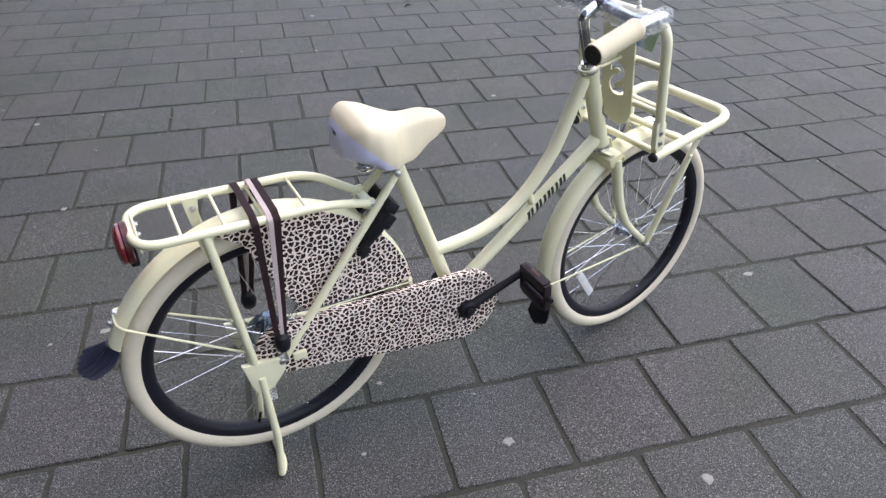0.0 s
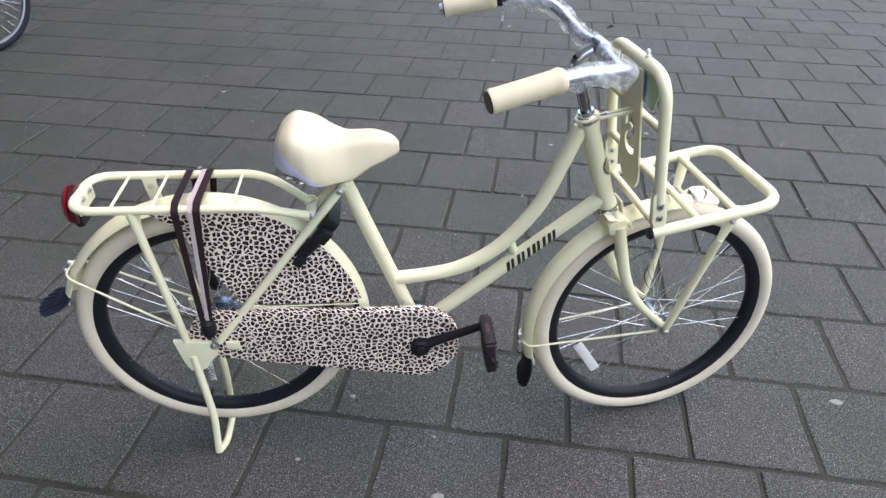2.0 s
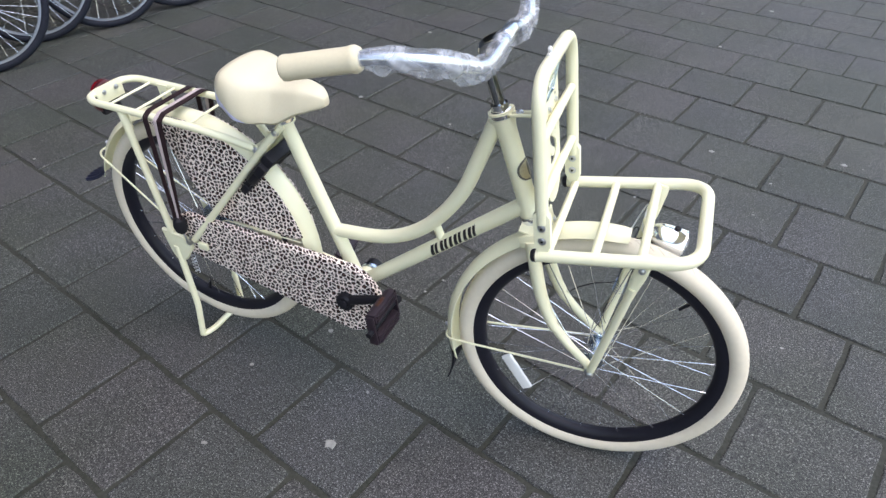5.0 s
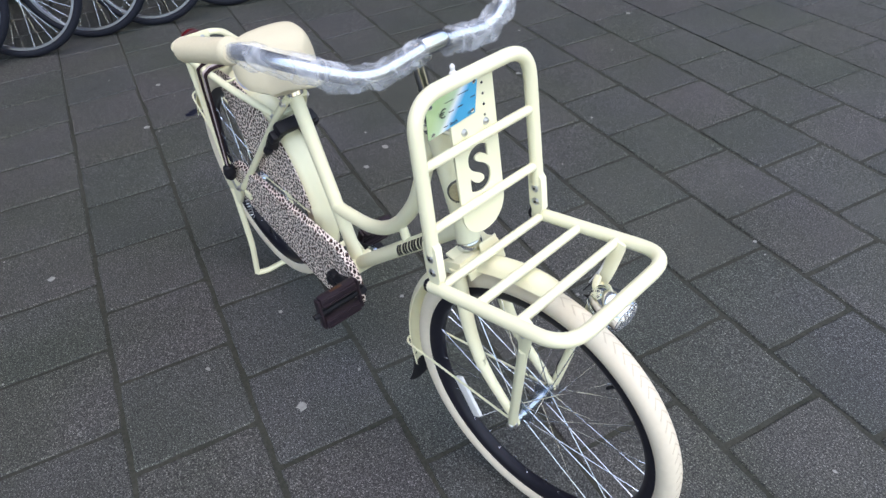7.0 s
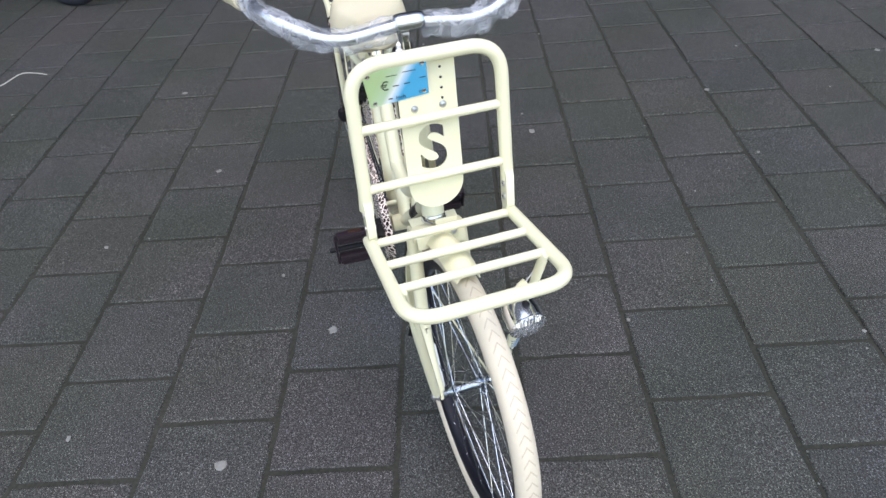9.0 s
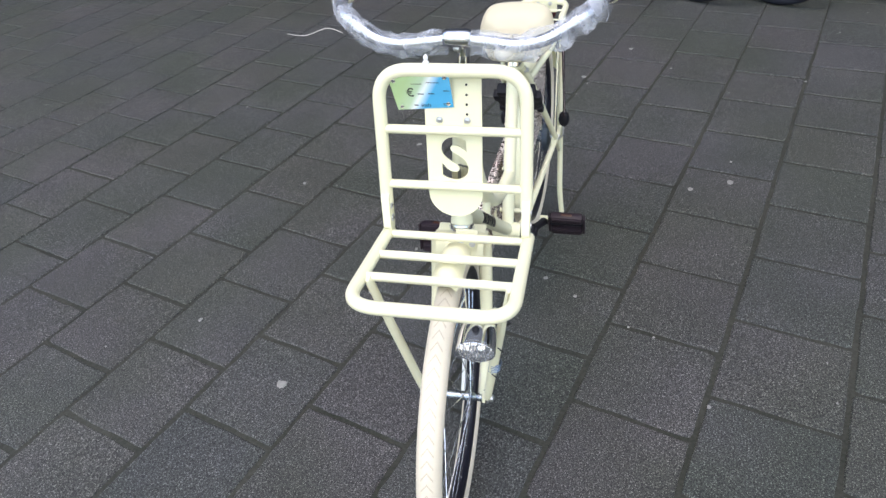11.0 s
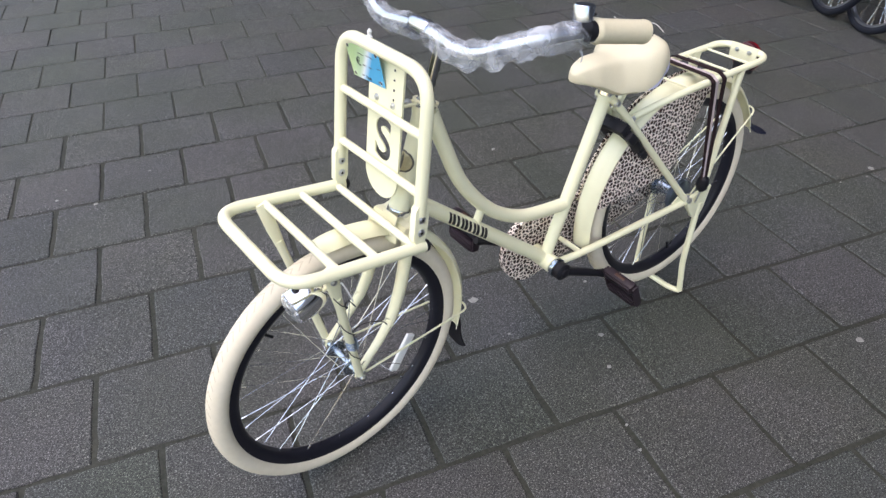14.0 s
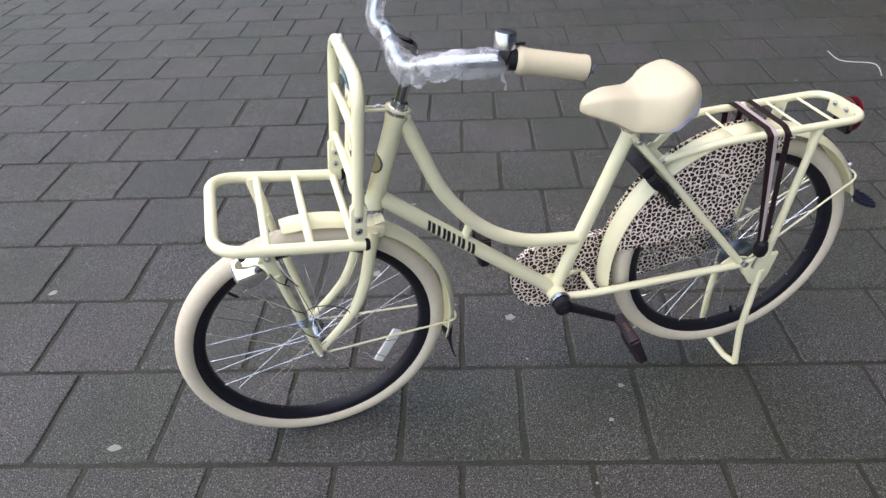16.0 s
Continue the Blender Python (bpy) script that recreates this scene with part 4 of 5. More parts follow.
for side in (-1, 1):
    part("bar_wrap", wrap(side), M_FILM, bike, "crumpled clear plastic film")
    g = along(half_bar(side), 0.738, 1.0 if side < 0 else 0.978, 20)
    n_ = len(g)
    grip = part("grip", moved(tubed(g, [0.0170] + [0.0200] * 2 + [0.0188] * (n_ - 5) + [0.0196, 0.0188], n=18), SB), M_GRIP, bike, "cream rubber grip")
    if side > 0:
        part("grip_collar", moved(tubed(along(half_bar(side), 0.712, 0.742, 3), 0.0162, n=14), SB), M_BLACK, grip)
    c_ = along(half_bar(side), 0.70, 0.71, 1)[0]
    if side > 0:
        part("film_strip", moved(tubed(spline([c_ + Vector((0, 0, -0.014)), c_ + Vector((0.003, 0.002, -0.026)), c_ + Vector((-0.001, 0.004, -0.036)), c_ + Vector((-0.003, 0.001, -0.048))], 5), [0.003] * 8 + [0.0022] * 8, n=6, squash=0.4, side=(1, 0, 0)), SB), M_FILM, bike, "torn strip of clear film")
    e, d = g[-1], (g[-1] - g[-2]).normalized()
    part("grip_plug", moved(tubed([e, e + d * 0.002], 0.0168, n=16), SB), M_BLACK, grip)
bell = part("bell", moved(moved(lathe([(0.004, -0.013), (0.0145, -0.013), (0.0165, -0.011), (0.0165, 0.010), (0.0150, 0.0125), (0.010, 0.0135), (0.003, 0.0138)], 28, "Z"), Matrix.Translation((0.627, 0.236, 1.014)) @ pose(0, 0, 0, 4, -6, 0)), SB), M_BAR, bike, "chrome bicycle bell")
part("bell_clamp", moved(tubed([(0.634, 0.237, 0.994), (0.621, 0.247, 0.992)], 0.0155, n=14), SB), M_BLACK, bell)
part("bell_lever", moved(block((0.022, 0.005, 0.004), (0.605, 0.232, 1.004), 0.001), SB), M_BLACK, bell)
part("bell_post", moved(tubed([(0.627, 0.237, 0.994), (0.627, 0.236, 1.008)], 0.007, n=10), SB), M_BLACK, bell)

# front carrier: upright loop, platform, bars, struts, plate
UW, PW = 0.128, 0.132
HX, HZ = 0.873, 0.624
TX, TZ = 0.837, 0.933
up_dir = Vector((TX - HX, 0, TZ - HZ)).normalized()


def upr(s, y):
    p = Vector((HX, 0, HZ)) + up_dir * s
    return Vector((p.x, y, p.z))


UH = (Vector((TX, 0, TZ)) - Vector((HX, 0, HZ))).length
loop = rounded([upr(0.066, -UW), upr(UH, -UW + 0.004), upr(UH, UW - 0.004), upr(0.066, UW)], [0, 0.055, 0.055, 0], 9)
part("carrier_upright_loop", moved(tubed(loop, 0.0115, n=14), SC), M_CREAM, bike)
for s in (0.103, 0.208):
    part("carrier_back_bar", moved(tubed([upr(s, -UW), upr(s, UW)], 0.0080, n=12), SC), M_CREAM, bike)
FXX, FZ = 1.127, 0.668
pf = Vector((FXX - HX, 0, FZ - HZ)).normalized()


def plat(s, y):
    p = Vector((HX, 0, HZ)) + pf * s
    return Vector((p.x, y, p.z))


PL = (Vector((FXX, 0, FZ)) - Vector((HX, 0, HZ))).length
ploop = rounded([plat(-0.012, -PW), plat(PL, -PW), plat(PL, PW), plat(-0.012, PW)], [0, 0.055, 0.055, 0], 9)
part("carrier_platform_loop", moved(tubed(ploop, 0.0115, n=14), SC), M_CREAM, bike)
for s in (0.006, 0.087, 0.165):
    part("carrier_platform_bar", moved(tubed([plat(s, -PW), plat(s, PW)], 0.0080, n=12), SC), M_CREAM, bike)
for side in (-1, 1):
    y = side * UW
    sk = (TX - HX) / (TZ - HZ)
    edge = ((-0.0085, -0.006), (0.0085, -0.006), (0.0085, 0.014), (0.0150, 0.020), (0.0150, 0.080), (0.0090, 0.088), (-0.0090, 0.088), (-0.0150, 0.080), (-0.0150, 0.020), (-0.0085, 0.014))
    part("carrier_hinge_plate", moved(slab([(HX + sk * dz + dx, HZ + dz) for dx, dz in edge], y - 0.0075, y + 0.0075, 0.002), SC), M_CREAM, bike)
    for dz in (0.032, 0.058):
        for face in (-1, 1):
            at, out = Vector((HX + sk * dz, y + face * 0.0075, HZ + dz)), SC.to_3x3() @ Vector((0, face, 0))
            bolt("hinge_bolt", SC @ at, out, 0.0050, 0.0020, bike)
            # A black cap paints the shade of the bolt's socket; nothing is recessed.
            bolt("bolt_socket_shade", SC @ (at + Vector((0, face * 0.0020, 0))), out, 0.0024, 0.0006, bike, M_INK)
    e = plat(-0.012, side * PW)
    part("carrier_end_plug", moved(tubed([e, e - pf * 0.006, e - pf * 0.009], [0.0118, 0.0118, 0.0095], n=14), SC), M_BLACK, bike)
    s_top, s_bot = plat(0.176, side * (PW - 0.014)) + Vector((0, 0, 0.004)), Vector((0.982, side * 0.064, 0.306))
    strut = part("carrier_strut", moved(tubed([s_top.lerp(s_bot, q) for q in (0.24, 0.34, 0.42, 0.9, 1.0)], [0.0075, 0.0085, 0.0088, 0.0088, 0.0080], n=12), SC), M_CREAM, bike)
    part("strut_tab", moved(tubed([s_top.lerp(s_bot, q) for q in (0.0, 0.02, 0.16, 0.26, 0.34)], [0.010, 0.0125, 0.0125, 0.0095, 0.0085], n=12, squash=0.35, side=(1, 0, 0)), SC), M_CREAM, strut)
    bolt("strut_bolt", SC @ (s_top.lerp(s_bot, 0.10) + Vector((0, side * 0.004, 0))), SC.to_3x3() @ Vector((0, side, 0)), 0.0042, 0.005, bike)
hb0, hb1 = on_axis(0.819) + Vector((0.018, -0.008, 0)), upr(0.206, -0.004) - Vector((0.012, 0, 0))
slot = rounded([hb0 + Vector((0, -0.0075, 0)), hb1 + Vector((0, -0.0075, 0)), hb1 + Vector((0, 0.0075, 0)), hb0 + Vector((0, 0.0075, 0))], 0.006, 4, closed=True)
part("carrier_head_bracket", moved(tubed(slot, 0.0034, n=8, closed=True), SC), M_CREAM, bike, "slotted cream bracket")
part("bracket_ring", moved(tubed([on_axis(0.8165), on_axis(0.8205)], [0.0245, 0.0245], n=20), SC), M_CREAM, bike)
bolt("bracket_bolt", SC @ (hb0.lerp(hb1, 0.25) + Vector((0, 0, 0.003))), SC.to_3x3() @ Vector((0, 0, 1)), 0.0050, 0.004, bike)
part("carrier_top_clip", moved(tubed([upr(UH + 0.006, -0.040), upr(UH + 0.014, -0.040), upr(UH + 0.016, -0.040), upr(UH + 0.022, -0.040), upr(UH + 0.026, -0.040)], [0.0055, 0.0055, 0.0030, 0.0042, 0.0015], n=10), SC), M_WHITE, bike, "white cable tie end")
ko = on_axis(0.595)
crown_plate = slab([(ko.x + a, ko.z + b_) for a, b_ in ((-0.020, 0.010), (0.024, 0.002), (0.034, -0.004), (0.040, -0.020), (0.037, -0.021), (0.031, -0.007), (0.023, -0.002), (-0.020, 0.006))], -0.046, 0.046, 0.001)
part("crown_plate", moved(crown_plate, S), M_CREAM, bike)
part("crown_ear", moved(block((0.004, 0.042, 0.056), (0, 0, 0), 0.0018, None), S @ Matrix.Translation((ko.x + 0.031, 0.014, ko.z + 0.002)) @ pose(0, 0, 0, 0, -16, 0)), M_CREAM, bike)
for dy in (0.003, 0.025):
    bolt("crown_bolt", S @ Vector((ko.x + 0.034, dy, ko.z + 0.002)), S.to_3x3() @ Vector((1, 0, 0.28)), 0.004, 0.003, bike)
bolt("crown_bolt", S @ (on_axis(0.595) + Vector((0.038, 0, -0.013))), S.to_3x3() @ Vector((1, 0, 0.2)), 0.005, 0.006, bike)


# plate with its curved cut-out
def cut_letter(me_plate, m):
    """Cuts the curved emblem through the plate."""
    cu = bpy.data.curves.new("emblem", "FONT")
    cu.body, cu.size, cu.extrude, cu.align_x, cu.align_y = "S", 0.106, 0.02, "CENTER", "CENTER"
    cu.offset = 0.0032
    tx = new("emblem", cu)
    tx.matrix_basis = m
    pl = new("plate_blank", me_plate)
    bpy.context.view_layer.update()
    dg = bpy.context.evaluated_depsgraph_get()
    cme = bpy.data.meshes.new_from_object(tx.evaluated_get(dg))
    bm = bmesh.new()
    bm.from_mesh(cme)
    bmesh.ops.remove_doubles(bm, verts=bm.verts, dist=0.00005)
    bm.transform(m)
    bm.to_mesh(cme)
    bm.free()
    cutter = new("cutter", cme)
    mod = pl.modifiers.new("cut", "BOOLEAN")
    mod.object, mod.operation, mod.solver = cutter, "DIFFERENCE", "EXACT"
    bpy.context.view_layer.update()
    dg = bpy.context.evaluated_depsgraph_get()
    out = bpy.data.meshes.new_from_object(pl.evaluated_get(dg))
    for o in (tx, pl, cutter):
        bpy.data.objects.remove(o)
    return out


PM = Matrix.Translation(upr(0.155, 0.0) - Vector((0.010, 0, 0))) @ Matrix(((0, 0, 1, 0), (1, 0, 0, 0), (0, 1, 0, 0), (0, 0, 0, 1))) @ pose(0, 0, 0, -7.4, 0, 0)
pw, ph = 0.049, 0.146
outl = [(-pw, ph), (pw, ph)] + [(math.cos(radians(a)) * pw, -ph + 0.026 + pw + math.sin(radians(a)) * pw * 0.95) for a in range(0, -181, -12)]
bm = bmesh.new()
va = [bm.verts.new((x, y, -0.002)) for x, y in outl]
vb = [bm.verts.new((x, y, 0.002)) for x, y in outl]
bm.faces.new(va[::-1])
bm.faces.new(vb)
for i in range(len(outl)):
    j = (i + 1) % len(outl)
    bm.faces.new((va[i], va[j], vb[j], vb[i]))
plate_me = cut_letter(as_mesh("plate", bm), Matrix.Translation((0, -0.008, 0)))
mesh_part("carrier_plate", plate_me, M_CREAM, bike, "cream plate with a curved cut-out emblem", m=SC @ PM, smooth=False)
for px in (-0.024, 0.024):
    bolt("plate_bolt", SC @ (PM @ Vector((px, 0.067, 0.002))), (SC @ PM).to_3x3() @ Vector((0, 0, 1)), 0.0042, 0.004, bike)
# Black discs on the face paint the shade inside a row of small holes.
for i in range(4):
    part("plate_hole_shade", moved(lathe([(0.0022, 0.0), (0.0022, 0.0006)], 10, "Z", at=(0.024, 0.078 + 0.017 * i, 0.002)), SC @ PM), M_INK, bike)

# head badge and tube mark
def head_oval(r, half_a, half_s, thick):
    """An oval plate that hugs the front of the head tube."""
    bm = bmesh.new()
    c0, across = on_axis(0.708), AXD.cross(Vector((0, 1, 0)))
    if across.x < 0:
        across = -across
    rows = []
    for i in range(13):
        q = -1 + 2 * i / 12
        w = half_a * math.sqrt(max(0.0004, 1 - q * q))
        row = []
        for j in range(11):
            a = w * (-1 + 2 * j / 10)
            d = across * math.cos(a) + Vector((0, 1, 0)) * math.sin(a)
            row.append([bm.verts.new(c0 + AXD * half_s * q + d * (r + h)) for h in (0, thick)])
        rows.append(row)
    for i in range(12):
        for j in range(10):
            for k in (0, 1):
                bm.faces.new((rows[i][j][k], rows[i][j + 1][k], rows[i + 1][j + 1][k], rows[i + 1][j][k]))
    for i in range(12):
        for j in (0, 10):
            bm.faces.new((rows[i][j][0], rows[i + 1][j][0], rows[i + 1][j][1], rows[i][j][1]))
    return bm


badge = part("head_badge", head_oval(0.0189, 1.30, 0.022, 0.0008), M_BADGE_RIM, bike, "dark oval head badge")
part("badge_face", head_oval(0.0196, 1.08, 0.0185, 0.0006), M_BADGE, badge, "dull gold badge face")
part("badge_bar", head_oval(0.0202, 0.16, 0.0150, 0.0005), M_BADGE_RIM, badge)
dt0, dt1 = Vector((0.605, 0, 0.466)), Vector((0.805, 0, 0.634))
dd = (dt1 - dt0).normalized()
up_ = Vector((-dd.z, 0, dd.x))
def tube_stroke(bm, side, s0, a0, b0, a1, b1):
    """One slanted stroke that hugs the down tube."""
    k = 7
    lo, hi = [], []
    for i in range(k + 1):
        b_ = b0 + (b1 - b0) * i / k
        for lift, rows in ((0.0001, lo), (0.0009, hi)):
            yy = side * math.sqrt(max(1e-8, (0.0165 + lift) ** 2 - b_ * b_))
            rows.append([bm.verts.new(dt0 + dd * (s0 + a + b_ * 0.60) + up_ * b_ + Vector((0, yy, 0))) for a in (a0, a1)])
    for i in range(k):
        bm.faces.new((hi[i][0], hi[i][1], hi[i + 1][1], hi[i + 1][0]))
        for j in (0, 1):
            bm.faces.new((lo[i][j], hi[i][j], hi[i + 1][j], lo[i + 1][j]))


for side in (-1, 1):
    for i in range(6):
        w, h = (0.0215, 0.0215, 0.0078, 0.0215, 0.0078, 0.0215)[i], 0.0112
        s0 = 0.003 + (0.004, 0.026, 0.047, 0.0575, 0.0785, 0.089)[i] * 1.30
        bm = bmesh.new()
        tube_stroke(bm, side, s0, 0, -h, min(w, 0.0085), h)
        if w > 0.01:
            tube_stroke(bm, side, s0, w * 0.58, -h, w * 0.92, h)
        part("tube_mark", bm, M_INK, bike, "black plain mark on the tube", smooth=False)

# headlamp
HM = S @ Matrix.Translation((1.086, 0.063, 0.567)) @ pose(0, 0, 0, 0, 13, 0) @ Matrix.Diagonal((1.08, 1.05, 1.05, 1))
lamp = part("headlamp", moved(lathe([(0.008, -0.046), (0.019, -0.043), (0.0265, -0.033), (0.0300, -0.016), (0.0310, 0.0), (0.0310, 0.013), (0.0285, 0.0155)], 32, "X"), HM), M_BRIGHT, bike, "chrome bullet headlamp")
part("lamp_lens", moved(lathe([(0.0285, 0.013), (0.0280, 0.0165), (0.0235, 0.0205), (0.016, 0.0230), (0.007, 0.0242), (0.0005, 0.0245)], 32, "X"), HM), M_LENS, lamp, "clear ribbed lens")
part("lamp_rim", moved(tubed([(0.0145, math.cos(radians(q)) * 0.0300, math.sin(radians(q)) * 0.0300) for q in range(0, 360, 12)], 0.0018, n=6, closed=True), HM), M_BRIGHT, lamp)
part("lamp_switch", moved(lathe([(0.006, 0.028), (0.006, 0.034), (0.004, 0.036), (0.0005, 0.0365)], 14, "Z", at=(-0.004, 0, 0)), HM), M_BLACK, lamp)
part("lamp_bracket", moved(tubed(rounded([(-0.036, 0.004, 0.0), (-0.050, 0.010, 0.004), (-0.056, 0.026, 0.010)], 0.008), 0.006, n=8), HM), M_CREAM, lamp)
part("lamp_cable", moved(tubed(spline([(-0.035, 0.0, -0.005), (-0.055, 0.02, -0.010), (-0.062, 0.045, 0.030), (-0.066, 0.050, 0.0), (-0.070, 0.040, -0.030)], 6), 0.0013, n=5), HM), M_WHITE, lamp, "pale lamp cable")
part("lamp_cable", moved(tubed(spline([(-0.040, 0.002, -0.008), (-0.060, 0.012, -0.030), (-0.050, 0.030, -0.045), (-0.062, 0.040, -0.020), (-0.072, 0.036, -0.050)], 6), 0.0012, n=5), HM), M_BLACK, lamp, "dark lamp cable")
# lamp wires down the strut to the hub
w_top, w_bot = plat(0.176, PW - 0.014), Vector((0.982, 0.064, 0.306))
wire_turn = [w_top.lerp(w_bot, 0.20 + 0.045 * i) + Vector((0.0105 * math.cos(i * 1.1), 0.0105 * math.sin(i * 1.1), 0)) for i in range(17)]
part("strut_wire", moved(tubed(spline(wire_turn, 4), 0.0011, n=5), S), M_BLACK, bike, "thin dark wire wound on the strut")
coil = [w_top.lerp(w_bot, 0.62 + 0.0020 * i) + Vector((0.0112 * math.cos(i * 0.8), 0.0112 * math.sin(i * 0.8), 0.0)) for i in range(40)]
part("wire_coil", moved(tubed(coil, 0.0012, n=5), S), M_DRUM, bike, "blue-grey wire windings")
slack = spline([w_top.lerp(w_bot, 0.62), Vector((0.985, 0.066, 0.440)), Vector((0.945, 0.060, 0.430)), Vector((0.905, 0.058, 0.395)), Vector((0.935, 0.060, 0.352)), Vector((0.985, 0.058, 0.318))], 6)
part("hub_wire", moved(tubed(slack, 0.0011, n=5), S), M_BLACK, bike, "slack dark wire to the hub")

# spoke reflector and valve
FRM = S @ Matrix.Translation(FA)
for a, rr in ((213, 0.190),):
    c = Vector((math.cos(radians(a)) * rr, -0.012, math.sin(radians(a)) * rr))
    part("spoke_reflector", moved(block((0.102, 0.009, 0.024), (0, 0, 0), 0.004), FRM @ Matrix.Translation(c) @ pose(0, 0, 0, 0, -(a - 90) , 0)), M_WHITE, bike, "clear white spoke reflector")
va_ = radians(48)
part("valve", moved(tubed([(math.cos(va_) * R_RIM, 0, math.sin(va_) * R_RIM), (math.cos(va_) * (R_RIM - 0.026), 0, math.sin(va_) * (R_RIM - 0.026))], 0.0034, n=8), FRM), M_BLACK, bike)
part("valve", moved(tubed([(0.0, 0, -R_RIM), (0, 0, -(R_RIM - 0.026))], 0.0034, n=8), Matrix.Translation(RA) @ pose(0, 0, 0, 0, 15, 0)), M_BLACK, bike)

# ---- price card hanging on the carrier ----
CM = BIKE @ SC @ Matrix.Translation(upr(0.272, -0.047) + Vector((-0.001, 0, 0))) @ Matrix(((0, 0, 1, 0), (1, 0, 0, 0), (0, 1, 0, 0), (0, 0, 0, 1))) @ pose(0, 0, 0, 8.0, 0, 0)
bm = bmesh.new()
co = [(-0.058, 0.030), (0.045, 0.039), (0.049, -0.026), (-0.048, -0.034)]
va = [bm.verts.new((x, y, -0.0006)) for x, y in co]
vb = [bm.verts.new((x, y, 0.0006)) for x, y in co]
bm.faces.new(va)
bm.faces.new(vb[::-1])
for i in range(4):
    bm.faces.new((va[i], va[(i + 1) % 4], vb[(i + 1) % 4], vb[i]))
card = part("price_card", bm, M_CARD, None, "glossy green and blue price card tied to the carrier", m=CM, smooth=False)
tagged(card, category="price card")


def text_part(body, size, at, parent, mat):
    cu = bpy.data.curves.new("writing", "FONT")
    cu.body, cu.size, cu.extrude = body, size, 0.0002
    tx = new("writing", cu)
    bpy.context.view_layer.update()
    me = bpy.data.meshes.new_from_object(tx.evaluated_get(bpy.context.evaluated_depsgraph_get()))
    bpy.data.objects.remove(tx)
    me.materials.clear()
    return mesh_part("writing", me, mat, parent, "", m=Matrix.Translation(at), smooth=False)


text_part("€", 0.022, (-0.030, -0.006, 0.0012), card, M_INK)
text_part("inch", 0.010, (-0.006, -0.026, 0.0012), card, M_INK)
text_part("cm", 0.010, (0.032, -0.022, 0.0012), card, M_INK)
for x, y, w, h in ((-0.020, 0.018, 0.018, 0.0009), (0.006, 0.021, 0.022, 0.0009), (-0.010, -0.001, 0.010, 0.0014), (0.008, 0.000, 0.010, 0.0014), (0.034, 0.006, 0.010, 0.0012), (-0.018, -0.023, 0.007, 0.0018)):
    part("writing_bar", block((w, h, 0.0004), (x + w / 2, y, 0.0012)), M_INK, card, smooth=False)
for x, y in ((-0.049, 0.023), (0.038, 0.031), (0.041, -0.019), (-0.040, -0.027)):
    part("card_stud", lathe([(0.0036, 0.0006), (0.0036, 0.0020), (0.002, 0.0028)], 12, "Z", at=(x, y, 0)), M_CHROME, card)

# ---- row of parked bicycles ----
DR, DS, DI = 0.345, 0.309, 0.297
hub_small = lathe([(0.004, -0.052), (0.009, -0.05), (0.013, -0.034), (0.022, -0.03), (0.012, -0.024), (0.011, 0.024), (0.022, 0.03), (0.013, 0.034), (0.009, 0.05), (0.004, 0.052)], 14)
DARK_WHEEL = {"tyre": as_mesh("tyre", tyre_mesh(DR, DS - 0.003, 0.040)), "rim": as_mesh("rim", rim_mesh(DS, DI, 0.024)),
              "hub": as_mesh("hub", hub_small), "spokes": spoke_meshes(DI + 0.002, 0.020, 0.030, 0.0009)}


